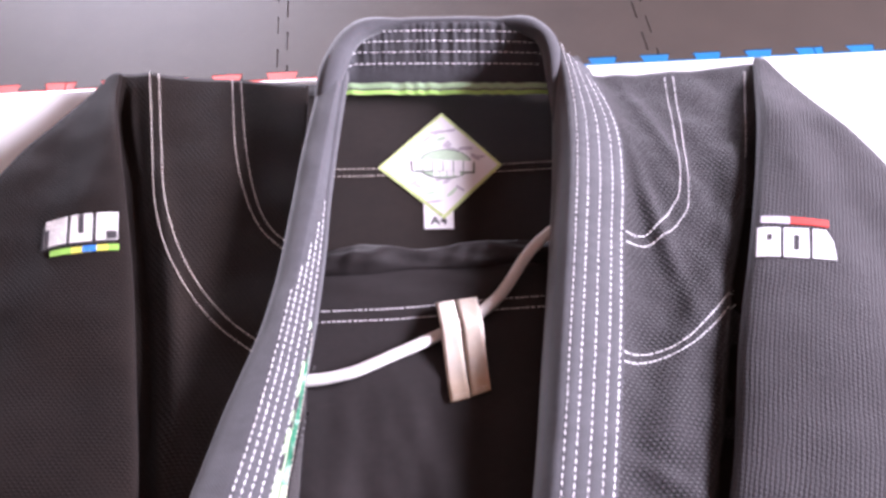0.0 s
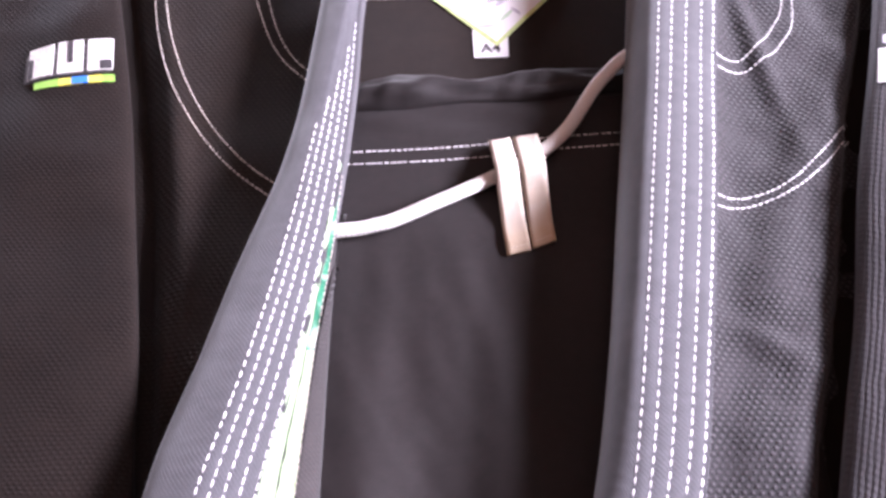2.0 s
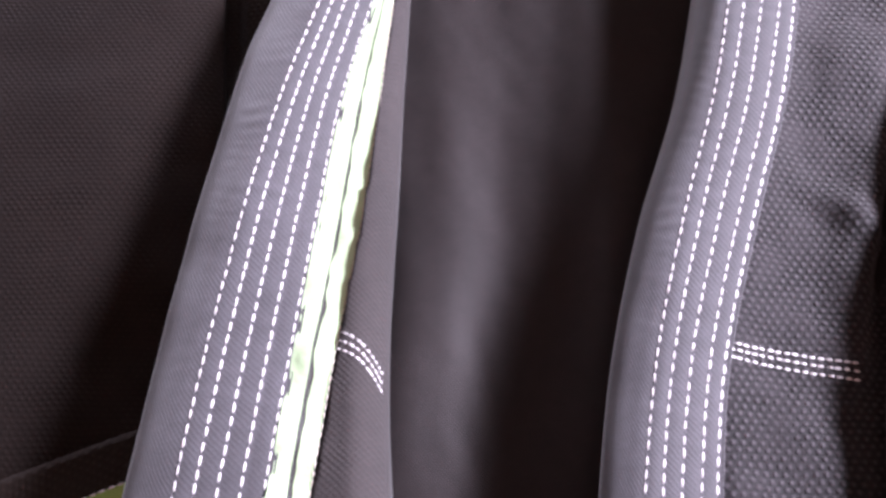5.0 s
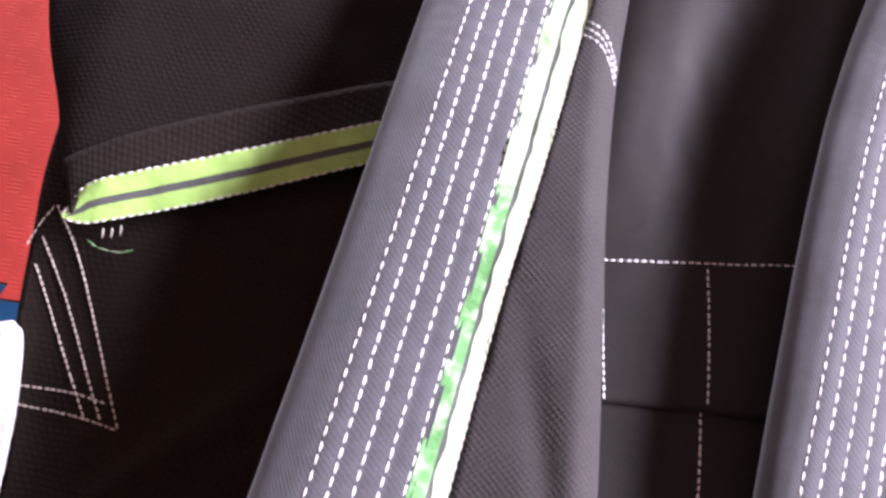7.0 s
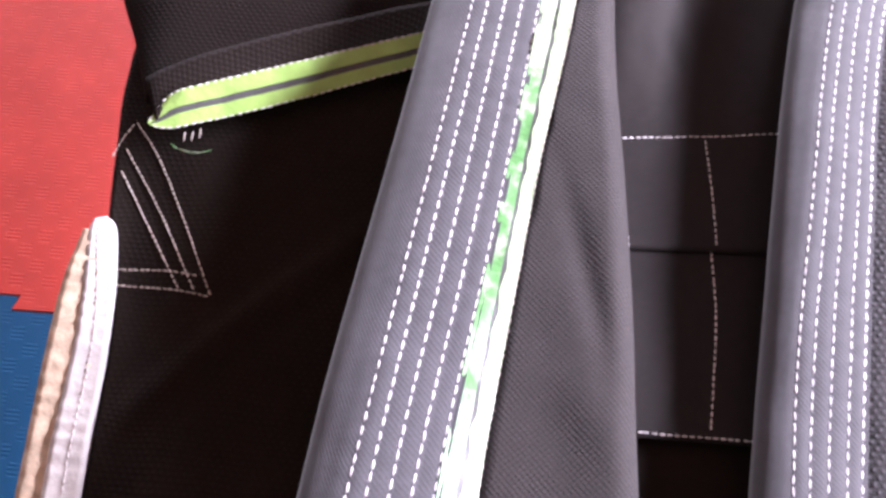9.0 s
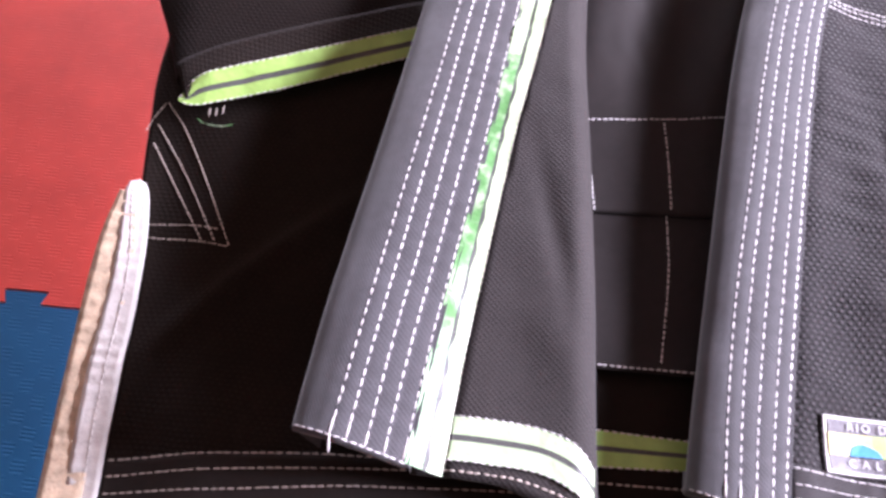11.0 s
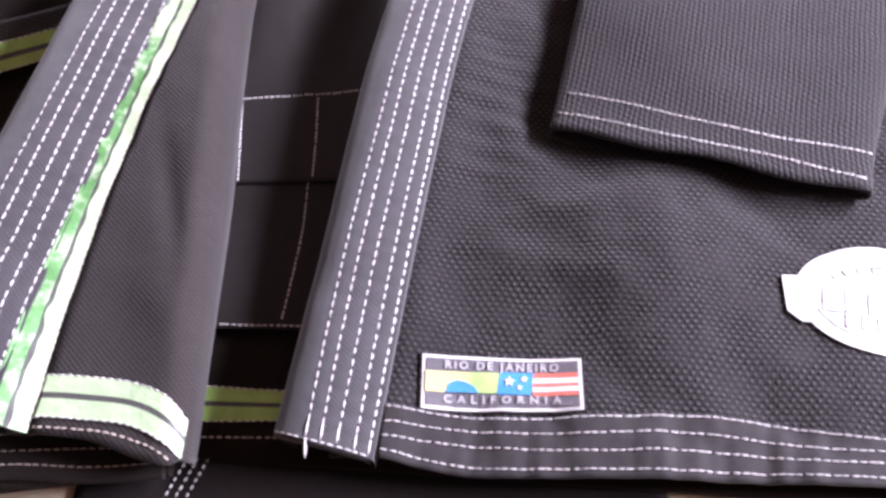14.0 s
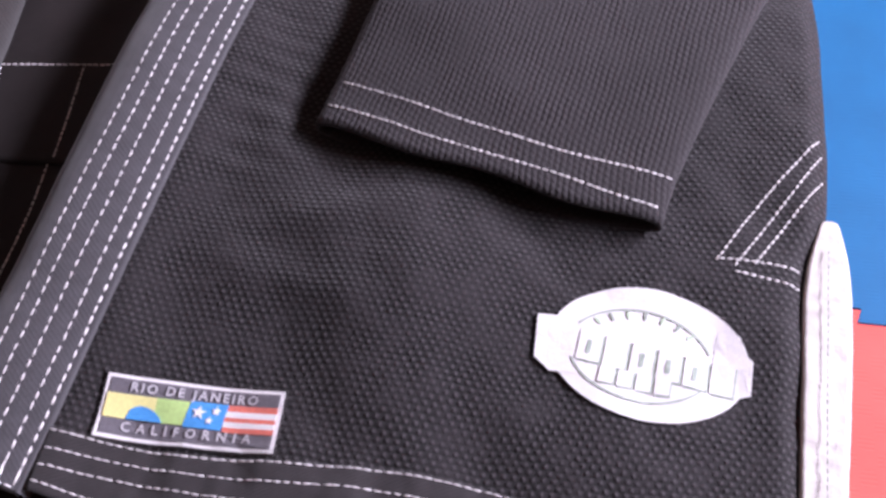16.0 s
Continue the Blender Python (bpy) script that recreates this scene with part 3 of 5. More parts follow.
def z_left(x, y):
    """Height of the left front of the jacket."""
    x, y = np.broadcast_arrays(np.asarray(x, float), np.asarray(y, float))
    dl = x - BODY_L(y)
    z = 0.008 + 0.010 * np.maximum(smooth(dl, -0.002, 0.06), smooth(y, 0.72, 0.88))
    z = z + 0.0028 * wave(x, y, 9, 12.0) + 0.001 * wave(x, y, 26, 17.0)
    z = z + 0.007 * bump2(x, y, -0.180, 0.117, 0.070, 0.008, 0.80) + 0.004 * bump2(x, y, -0.10, 0.88, 0.03, 0.08)
    z = z - 0.006 * np.exp(-((x + 0.185 - (0.96 - y) * 0.16) / 0.016) ** 2) * smooth(y, 0.55, 0.65) * smooth(y, 0.98, 0.93)
    ds = x - SL_IN(y)
    z = z - 0.009 * smooth(ds, 0.011, 0.002) * smooth(y, 0.40, 0.55) * smooth(y, 0.99, 0.93) + 0.003 * np.exp(-((ds - 0.026) / 0.010) ** 2) * smooth(y, 0.40, 0.55)
    return np.maximum(z, 0.007)


def z_back(x, y):
    x, y = np.broadcast_arrays(np.asarray(x, float), np.asarray(y, float))
    return 0.007 + 0.0008 * wave(x, y, 14, 2.0)


SIDE_R, SIDE_L = (R_LEFT, R_ZE, R_ROW1, R_Z1, R_ROW5, R_Z5), (L_LEFT, L_ZE, L_ROW1, L_Z1, L_ROW5, L_Z5)


def lapel_at(side, s, y):
    """Point of a lapel's cross section: s 0 tucked under, 2 the rolled outer edge, 5 and 7 the first and last sewn rows, 9 the inner edge."""
    left, ze, row1, z1, row5, z5 = (f(y) for f in side)
    w, up = row1 - left, z1 - ze
    cs = [(left + 0.50 * w, np.maximum(ze - 0.030, 0.012)), (left + 0.10 * w, ze - 0.010), (left, ze), (left + 0.16 * w, ze + 0.60 * up), (left + 0.52 * w, ze + 0.93 * up), (row1, z1),
          (0.5 * (row1 + row5), 0.5 * (z1 + z5) + 0.0008), (row5, z5), (row5 + 0.0030, z5 - 0.0012), (row5 + 0.0034, z5 - 0.012)]
    cs = np.array([np.broadcast_arrays(*(np.asarray(v, float) for v in c)) for c in cs])
    s, y = np.broadcast_arrays(np.asarray(s, float), np.asarray(y, float))
    cs = np.broadcast_to(cs.reshape(10, 2, *([1] * (s.ndim - cs.ndim + 2)), *cs.shape[2:]) if cs.ndim - 2 < s.ndim else cs, (10, 2) + s.shape)
    k = np.clip(np.floor(s).astype(int), 0, 8)
    t = s - k
    at = lambda j: np.stack([np.take_along_axis(cs[:, c], np.clip(k + j, 0, 9)[None], axis=0)[0] for c in (0, 1)])
    p, q, r, v = at(-1), at(0), at(1), at(2)
    x, z = 0.5 * (2 * q + (r - p) * t + (2 * p - 5 * q + 4 * r - v) * t * t + (3 * q - p - 3 * r + v) * t ** 3)
    # quilted between the rows, puckered along them
    row = np.clip((s - 5) / 2, 0, 1) * 4
    z = z + (0.0007 * np.abs(np.sin(row * math.pi))) * np.clip((row5 - row1) / 0.042, 0.1, 1) + (0.00010 * np.sin(y * 430 + np.sin(y * 60) * 2 + s * 0.7) * smooth(s, 4.2, 5.2) + 0.00024 * bump2(s, y, 4.2, 0.42, 1.6, 0.09) * np.sin(y * 880 + s * 1.6 + 5 * wave(x, y, 45, 2.0)) * (0.4 + wave(x, y, 60, 4.0))) * smooth(s, 3.0, 4.0) * smooth(s, 7.6, 6.6)
    return x, z + 0.0007 * wave(x, y, 35, 5.0)


jacket = thing("gi_jacket", "black cotton martial arts jacket laid out flat with white contrast stitching", "jacket")


def front_panel(name, left, right, y0, y1, zf, mat, nx, ny, label=""):
    """y0 and y1: hem and shoulder heights as functions of the fraction across."""
    s = np.linspace(0, 1, nx)[None, :]
    t = np.linspace(0, 1, ny)[:, None]
    y = y0(s) + (y1(s) - y0(s)) * t
    x = left(y) + (right(y) - left(y)) * s
    return thick(part(name, sheet(x, y, zf(x, y)), mat, jacket, label), 3.0)


back_y = np.linspace(0.0, 1, 60)[:, None]
bs = np.linspace(0, 1, 60)[None, :]
by = -0.004 + 0.985 * back_y + 0 * bs
bx = (BODY_L(by) + 0.008) * (1 - bs) + (BODY_R(by) - 0.012) * bs
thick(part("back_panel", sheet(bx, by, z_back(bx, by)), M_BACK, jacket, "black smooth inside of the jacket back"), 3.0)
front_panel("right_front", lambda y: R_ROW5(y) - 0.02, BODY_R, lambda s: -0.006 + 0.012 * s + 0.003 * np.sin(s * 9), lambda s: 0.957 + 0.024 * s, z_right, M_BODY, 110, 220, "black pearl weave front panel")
front_panel("left_front", BODY_L, lambda y: L_FLAP(y) - 0.012, lambda s: -0.056 + 0.036 * s + 0.002 * np.sin(s * 8), lambda s: 0.988 - 0.022 * s, z_left, M_BODY_L, 90, 200, "black pearl weave front panel, coloured darker for shade")

# folded-back inside of the left front, rolling over at its right edge
fs = np.linspace(0, 1, 26)[None, :]
fy0 = lambda s: -0.0105 - 0.009 * smooth(s, 0.4, 0.88) + 0.008 * smooth(s, 0.90, 1.0)
ft = np.linspace(0, 1, 130)[:, None]
fy = fy0(fs) + (0.66 - fy0(fs)) * ft
fx = (L_ROW5(fy) + 0.002) * (1 - fs) + np.maximum(L_FLAP(fy), L_ROW5(fy) + 0.006) * fs


def z_tape_line(x, y):
    d = np.clip((x - L_ROW5(y)) / np.maximum(L_TAPE(y) - L_ROW5(y), 0.003), 0, 1)
    a, b = L_Z5(y) - 0.0005, np.minimum(TAPE_Z(y), L_Z5(y) - 0.003) + 0.0015
    return a + (b - a) * d


def z_flap(x, y):
    x, y = np.broadcast_arrays(np.asarray(x, float), np.asarray(y, float))
    d = np.clip(L_FLAP(y) - x, 0, 1)
    edge = np.sqrt(np.clip(1 - np.clip(1 - d / 0.016, 0, 1) ** 2, 0, 1))
    f = np.clip((x - L_TAPE(y)) / np.maximum(L_FLAP(y) - L_TAPE(y), 0.004), 0, 1)
    top = FLAP_Z(y) + np.maximum(TAPE_Z(y) - FLAP_Z(y), 0) * (1 - f) ** 1.5
    z = 0.016 + (top - 0.016) * edge + 0.0018 * wave(x, y, 14, 31.0) + 0.0007 * wave(x, y, 45, 33.0)
    under = np.minimum(z_tape_line(x, y), z) - 0.003
    z = np.where(x < L_TAPE(y), under, z)
    return z - 0.0022 * bump2(x, y, -0.028, 0.13, 0.006, 0.05, 0.3) + 0.002 * bump2(x, y, -0.02, 0.065, 0.012, 0.03, 0.5)


flap = thick(part("turned_back_front", sheet(fx, fy, z_flap(fx, fy)), M_INNER, jacket, "folded back inside of the front panel"), 2.5)


def foot_y(side, s):
    """Line of a lapel's lower end across it."""
    y0, fall = FOOT[side]
    return y0 - fall * np.clip((np.asarray(s, float) - 2) / 5, 0, 1.1)


FOOT = {SIDE_R: (0.003, 0.010), SIDE_L: (-0.004, 0.008)}


def lapel(name, side, y1, label, slant=0.0):
    s = np.concatenate([np.linspace(0, 5, 31), np.linspace(5, 7, 33)[1:], np.linspace(7, 9, 9)[1:]])[None, :]
    t = np.linspace(0, 1, 440)[:, None]
    low = foot_y(side, s)
    y = low + (y1 - slant * s / 9 - low) * t
    x, z = lapel_at(side, s, y)
    uv = np.stack([s * 0.009 + 0 * y, y + 0 * s], axis=-1)
    ob = part(name, sheet(x, y, z, uv), M_LAPEL, jacket, label)
    # folded lower end: a shallow lip turned under
    q = slice(12, -7)
    n = x[0, q].shape[0]
    rim = [np.stack([x[0, q], y[0, q] + dy, z[0, q] - dz], axis=-1) for dy, dz in ((0, 0), (-0.0012, 0.0012), (-0.0012, 0.0045), (0.002, 0.0065), (0.012, 0.0070))]
    g = np.array(rim)
    part("lapel_end", sheet(g[..., 0], g[..., 1], g[..., 2], np.stack([np.broadcast_to(s[0, q] * 0.009, (5, n)), g[..., 2]], axis=-1)), M_LAPEL, ob)
    return ob


lapel_r = lapel("right_lapel", SIDE_R, 0.978, "thick black lapel with five rows of white stitching", 0.045)
lapel_l = lapel("left_lapel", SIDE_L, 0.945, "thick black lapel with five rows of white stitching")


def lapel_row(side, s, y0, y1, parent, mat=M_THREAD, width=0.00135):
    y = np.linspace(y0, y1, 300)
    x, z = lapel_at(side, np.full_like(y, s), y)
    stitches("stitching", np.column_stack([x, y, z + 0.0002]), mat, parent, 0.0060, 0.0044, width)


ROWS_R, ROWS_L = (5.0, 5.5, 6.0, 6.5, 7.0), (5.0, 5.47, 5.95, 6.42, 6.97)
for k in range(5):
    lapel_row(SIDE_R, ROWS_R[k], float(foot_y(SIDE_R, ROWS_R[k])) + 0.002, 0.965 - 0.010 * k, lapel_r, M_THREAD, 0.0011 if k < 4 else 0.0014)
    lapel_row(SIDE_L, ROWS_L[k], float(foot_y(SIDE_L, ROWS_L[k])) + 0.002, 0.71 + 0.024 * k, lapel_l, M_THREAD, 0.00115 if k < 4 else 0.0009)


def lapel_foot(side, rows, parent):
    """Closing row across the end, back-tacked row ends and a loose thread."""
    s = np.linspace(2.3, 7.2, 60)
    y = foot_y(side, s) + 0.0006
    x, z = lapel_at(side, s, y)
    stitches("stitching", np.column_stack([x, y, z + 0.0003]), M_THREAD, parent, 0.0044, 0.0036, 0.0009)
    for k, r in enumerate(rows):
        yy = np.linspace(0.0125, 0.0005, 16) + float(foot_y(side, r))
        xx, zz = lapel_at(side, np.full_like(yy, r), yy)
        stitches("thread_tack", np.column_stack([xx, yy, zz + 0.0004]), M_THREAD, parent, 0.0096, 0.0088, 0.0012, 0.0004)
    y = float(foot_y(side, 5.0))
    x, z = (float(v) for v in lapel_at(side, 5.0, y))
    stitches("loose_thread", spline([(x, y + 0.001, z + 0.0008), (x + 0.0006, y - 0.003, z), (x + 0.001, y - 0.009, z - 0.004)], 20), M_THREAD, parent, 0.004, 0.0092, 0.0014)


lapel_foot(SIDE_R, ROWS_R, lapel_r)
lapel_foot(SIDE_L, ROWS_L, lapel_l)

# ---- tapes on the folded front ----


def z_tape(x, y):
    x, y = np.broadcast_arrays(np.asarray(x, float), np.asarray(y, float))
    return z_tape_line(x, y) + 0.0013 * wave(x, y, 75, 8.0) + 0.0003 * wave(x, y, 170, 9.0)


def between(a, b, f, y):
    return a(y) + (b(y) - a(y)) * f


def tape_stripe(name, f0, f1, ya, yb, mat, parent, lift, label=""):
    """A length of the seam tape between two fractions of its width."""
    y = np.linspace(ya, yb, max(20, int((yb - ya) * 450)))
    a, b = (np.column_stack([between(L_ROW5, L_TAPE, f(y), y), y]) for f in (f0, f1))
    return part(name, ribbon(a, b, z_tape, lift, len(y), 6), mat, parent, label)


ys = np.linspace(-0.0115, 0.70, 160)
cut_a = lambda y: 0.49 + 0.022 * wave(y * 0, y, 70, 19.0)
cut_b = lambda y: cut_a(y) + np.maximum(0.015, 0.11 + 0.09 * wave(y * 0, y, 90, 23.0) - 0.05 * smooth(y, 0.30, 0.36))
inner, outer = (lambda y: 0.05 + 0 * y), (lambda y: 1.0 + 0 * y)
tape = tape_stripe("lapel_tape", cut_b, outer, -0.0115, 0.555, M_PALEGREEN, jacket, 0.0006, "green satin seam tape with grey stripe")
tape_stripe("green_stripe", inner, cut_a, -0.0115, 0.245, M_JADE, tape, 0.0006)
# same green stripe higher up, coloured pale to stand for its glare
tape_stripe("glare_stripe", inner, cut_a, 0.245, 0.70, M_PALEGREEN, tape, 0.0006)
tape_stripe("green_stripe", cut_b, outer, 0.555, 0.70, M_TEAL, tape, 0.0006)
tape_stripe("grey_stripe", cut_a, cut_b, -0.0115, 0.70, M_GREYLINE, tape, 0.0003)
edge = np.column_stack([L_TAPE(ys), ys])
stitches("stitching", np.column_stack([edge, z_tape(edge[:, 0], edge[:, 1]) + 0.0008]), M_THREAD_DULL, tape, 0.0042, 0.003, 0.0006)


def tape_band(name, top, bottom, zf, parent, label, lift=0.001, mats=(M_PALEGREEN, M_GREYLINE, M_PALEGREEN), fr=(0.0, 0.42, 0.56, 1.0), n=80):
    first = None
    a, b = spline(top, n), spline(bottom, n)
    for k in range(3):
        p, q = a + (b - a) * fr[k], a + (b - a) * fr[k + 1]
        ob = part(name if first is None else "stripe", ribbon(p, q, zf, lift - (0.0003 if k == 1 else 0), n, 4), mats[k], parent if first is None else first, label if first is None else "")
        first = first or ob
    for p in (a, b):
        stitches("stitching", np.column_stack([p, zf(p[:, 0], p[:, 1]) + lift + 0.0004]), M_THREAD, first, 0.0042, 0.003, 0.0009)
    return first


tape_band("hem_tape", [(-0.069, 0.0195), (-0.048, 0.0205), (-0.024, 0.0200), (-0.006, 0.0150), (0.0055, 0.006)], [(-0.072, -0.0025), (-0.046, -0.0015), (-0.021, -0.0020), (-0.003, -0.0085), (0.0065, -0.0145)], z_flap, jacket, "pale green satin tape along the hem inside")
stitches("stitching", on(z_flap, [(-0.070, -0.0075), (-0.046, -0.0065), (-0.029, -0.0070), (-0.009, -0.0115), (0.004, -0.0180)], 60, 0.0006), M_THREAD_DULL, flap, 0.0042, 0.0032, 0.0009)
tape_band("back_hem_tape", [(-0.02, 0.036), (0.03, 0.036), (0.07, 0.0365)], [(-0.02, 0.0135), (0.03, 0.0175), (0.07, 0.0210)], z_back, jacket, "green satin tape along the back hem", 0.0012, (M_LEAF, M_GREYLINE, M_LEAF))
stitches("stitching", on(z_back, [(-0.02, 0.0055), (0.03, 0.0085), (0.07, 0.0110)], 40, 0.0006), M_THREAD_DULL, jacket, 0.0042, 0.0032, 0.0009)

# ---- hems ----
hem_r = None
HEM_R = ([(0.103, 0.0225), (0.155, 0.0215), (0.204, 0.0245), (0.274, 0.0290), (0.341, 0.0245), (0.380, 0.0240), (0.4325, 0.0275)], [(0.104, 0.0142), (0.155, 0.0140), (0.206, 0.0160), (0.261, 0.0200), (0.335, 0.0175), (0.4325, 0.0220)],
         [(0.104, 0.0063), (0.155, 0.0060), (0.208, 0.0068), (0.262, 0.0108), (0.327, 0.0110), (0.4325, 0.0160)], [(0.104, -0.0012), (0.155, -0.0050), (0.236, -0.0010), (0.288, 0.0020), (0.340, 0.0040), (0.4325, 0.0070)])
for pts in HEM_R:
    if hem_r is None:
        low = [(x, y - 0.0045) for x, y in HEM_R[3]]
        hem_r = part("hem_band", ribbon([(x, y + 0.0012) for x, y in pts], low, z_right, 0.0016, 160, 14), M_HEM, jacket, "black hem band with four stitched rows")
        thick(hem_r, 1.5)
    stitches("stitching", on(z_right, pts, 140, 0.0022), M_THREAD, hem_r, 0.0044, 0.0039, 0.00075)
hem_l = None
HEM_L = ([(-0.249, -0.0185), (-0.203, -0.0110), (-0.160, -0.0050), (-0.125, -0.0010), (-0.060, 0.0035), (-0.012, 0.0060)], [(-0.248, -0.0270), (-0.205, -0.0200), (-0.170, -0.0145), (-0.108, -0.0060), (-0.060, -0.0015), (-0.012, 0.0010)],
         [(-0.247, -0.0360), (-0.182, -0.0270), (-0.122, -0.0170), (-0.088, -0.0130), (-0.045, -0.0085), (-0.003, -0.0045)], [(-0.246, -0.0430), (-0.165, -0.0320), (-0.090, -0.0205), (-0.044, -0.0185), (-0.003, -0.0125)])
for pts in HEM_L:
    if hem_l is None:
        low = [(x, y - 0.0085) for x, y in HEM_L[3]]
        hem_l = part("hem_band", ribbon([(x, y + 0.001) for x, y in pts], low, z_left, 0.0016, 120, 8), M_HEM_L, jacket, "black hem band with four stitched rows")
        thick(hem_l, 1.5)
    stitches("stitching", on(z_left, pts, 120, 0.0022), M_THREAD_DULL, hem_l, 0.0046, 0.0039, 0.00075)

# ---- decorative double rows on shoulders and chest, triple rows lower down ----
for pts in ([(-0.176, 0.985), (-0.161, 0.885), (-0.149, 0.818), (-0.128, 0.758), (-0.092, 0.702), (-0.050, 0.664)], [(-0.168, 0.985), (-0.153, 0.885), (-0.140, 0.818), (-0.117, 0.757), (-0.084, 0.707), (-0.045, 0.672)],
            [(-0.100, 0.974), (-0.089, 0.882), (-0.077, 0.829), (-0.061, 0.791), (-0.035, 0.762)], [(-0.092, 0.973), (-0.080, 0.882), (-0.067, 0.822), (-0.052, 0.790), (-0.034, 0.772)]):
    stitches("stitching", on(z_left, pts, 120, 0.0004), M_THREAD_DULL, jacket, 0.0040, 0.0032, 0.0010)
for pts in ([(0.297, 0.962), (0.285, 0.831), (0.270, 0.793), (0.247, 0.767), (0.226, 0.762)], [(0.305, 0.963), (0.290, 0.818), (0.275, 0.781), (0.250, 0.758), (0.226, 0.753)],
            [(0.318, 0.735), (0.302, 0.712), (0.279, 0.685), (0.249, 0.660), (0.203, 0.648)], [(0.312, 0.715), (0.300, 0.700), (0.277, 0.674), (0.248, 0.653), (0.202, 0.640)],
            [(0.374, 0.969), (0.358, 0.898), (0.350, 0.86)],
            [(0.130, 0.3415), (0.158, 0.3385), (0.19, 0.334)], [(0.130, 0.3385), (0.158, 0.3350), (0.19, 0.330)], [(0.130, 0.3350), (0.158, 0.3310), (0.19, 0.326)],
            [(0.443, 0.244), (0.416, 0.203), (0.391, 0.158)], [(0.444, 0.234), (0.425, 0.200), (0.400, 0.156)], [(0.445, 0.219), (0.430, 0.194), (0.409, 0.158)],
            [(0.434, 0.1625), (0.41, 0.1625), (0.391, 0.162)], [(0.434, 0.153), (0.415, 0.1545), (0.398, 0.156)]):
    stitches("stitching", on(z_right, pts, 100, 0.0004), M_THREAD, jacket, 0.0038, 0.0030, 0.0011)
for dy in (0.0, -0.0042, -0.0082):
    stitches("stitching", on(z_flap, [(-0.0435, 0.3392 + dy), (-0.034, 0.3352 + dy), (-0.028, 0.3300 + dy), (-0.0232, 0.3235 + dy)], 50, 0.0005), M_THREAD, flap, 0.0034, 0.0027, 0.0010)
for pts in ([(-0.282, 0.217), (-0.262, 0.193), (-0.236, 0.152), (-0.214, 0.114)], [(-0.284, 0.200), (-0.255, 0.163), (-0.223, 0.116)], [(-0.283, 0.186), (-0.260, 0.155), (-0.232, 0.117)],
            [(-0.271, 0.1265), (-0.244, 0.127), (-0.222, 0.1245)], [(-0.269, 0.118), (-0.238, 0.117), (-0.214, 0.114)], [(-0.282, 0.216), (-0.287, 0.205), (-0.2905, 0.190)]):
    stitches("stitching", on(z_left, pts, 80, 0.0006), M_THREAD_DULL, jacket, 0.0034, 0.0028, 0.0009)
for y in (0.868, 0.8595):
    stitches("stitching", on(z_back, [(-0.012, y), (0.09, y), (0.188, y + 0.004)], 80, 0.0005), M_THREAD_DULL, jacket, 0.0042, 0.003, 0.0008)

# ---- standing back collar ----
cn, cm = 110, 26
cu = np.linspace(0, 1, cn)[None, :]
cv = np.linspace(0, 1, cm)[:, None]


def collar(u, v):
    """Inner face from the neck seam (v 0) to the rolled top (v 1)."""
    x = -0.004 + 0.198 * u
    bow = 0.010 * (1 - (2 * u - 1) ** 2)
    a = np.clip(v / 0.82, 0, 1)
    y = 0.961 - 0.006 * u + 0.030 * a + bow * 0.6 * v
    z = 0.018 + 0.044 * a ** 0.8
    r = np.clip((v - 0.82) / 0.18, 0, 1) * math.pi
    y = y + 0.009 * (1 - np.cos(r))
    z = z + 0.007 * np.sin(r) - 0.006 * (1 - np.cos(r))
    g = (0.0006 * np.sin(u * 170 + 2.5 * np.sin(u * 31)) + 0.0004 * np.sin(u * 95 + 2.0 * np.sin(u * 23))) * smooth(v, 0.15, 0.4) * smooth(v, 0.95, 0.75) * (0.6 + 0.6 * v)
    # ends lean in towards the lapels
    y = y - 0.030 * smooth(u, 0.10, 0.0) * v - 0.022 * smooth(u, 0.92, 1.0) * v
    return x, y - g, z + g * 0.5


cx, cy, cz = collar(cu, cv)
col = thick(part("back_collar", sheet(cx + 0 * cz, cy + 0 * cz, cz + 0 * cx, np.stack([cx + 0 * cv, cv * 0.07 + 0 * cu], axis=-1)), M_LAPEL, jacket, "standing collar behind the neck with white rows"), 2.0)
for v in (0.30, 0.46, 0.61, 0.76):
    u = np.linspace(0.05, 0.95, 120)
    x, y, z = collar(u, np.full_like(u, v))
    stitches("stitching", np.column_stack([x, y - 0.0012, z + 0.0006]), M_THREAD, col, 0.0056, 0.0036, 0.0012)


roll_path = spline([(-0.024, 0.830, 0.028), (-0.014, 0.900, 0.044), (-0.004, 0.946, 0.055), (0.008, 0.976, 0.060), (0.026, 0.992, 0.062), (0.058, 0.998, 0.062), (0.104, 0.999, 0.062), (0.150, 0.996, 0.062), (0.176, 0.986, 0.062), (0.188, 0.962, 0.059), (0.188, 0.915, 0.049), (0.183, 0.840, 0.032)], 150)
r_tan = np.gradient(roll_path, axis=0)
r_tan /= np.linalg.norm(r_tan, axis=1)[:, None]
r_side = np.cross(r_tan, (0, 0, 1.0))
r_side /= np.linalg.norm(r_side, axis=1)[:, None]
r_up = np.cross(r_side, r_tan)
r_ang = np.linspace(0, TAU, 21)
r_f = np.linspace(0, 1, 150)
r_rad = (0.0078 * smooth(r_f, 0.0, 0.26) * smooth(r_f, 1.0, 0.74) + 0.001) * (1 + 0.35 * np.exp(-((r_f - 0.22) / 0.10) ** 2)) * (1 - 0.5 * smooth(r_f, 0.36, 0.44) * smooth(r_f, 0.68, 0.60)) * (1 + 0.03 * np.sin(r_f * 60) * smooth(r_f, 0.25, 0.3) * smooth(r_f, 0.75, 0.7))
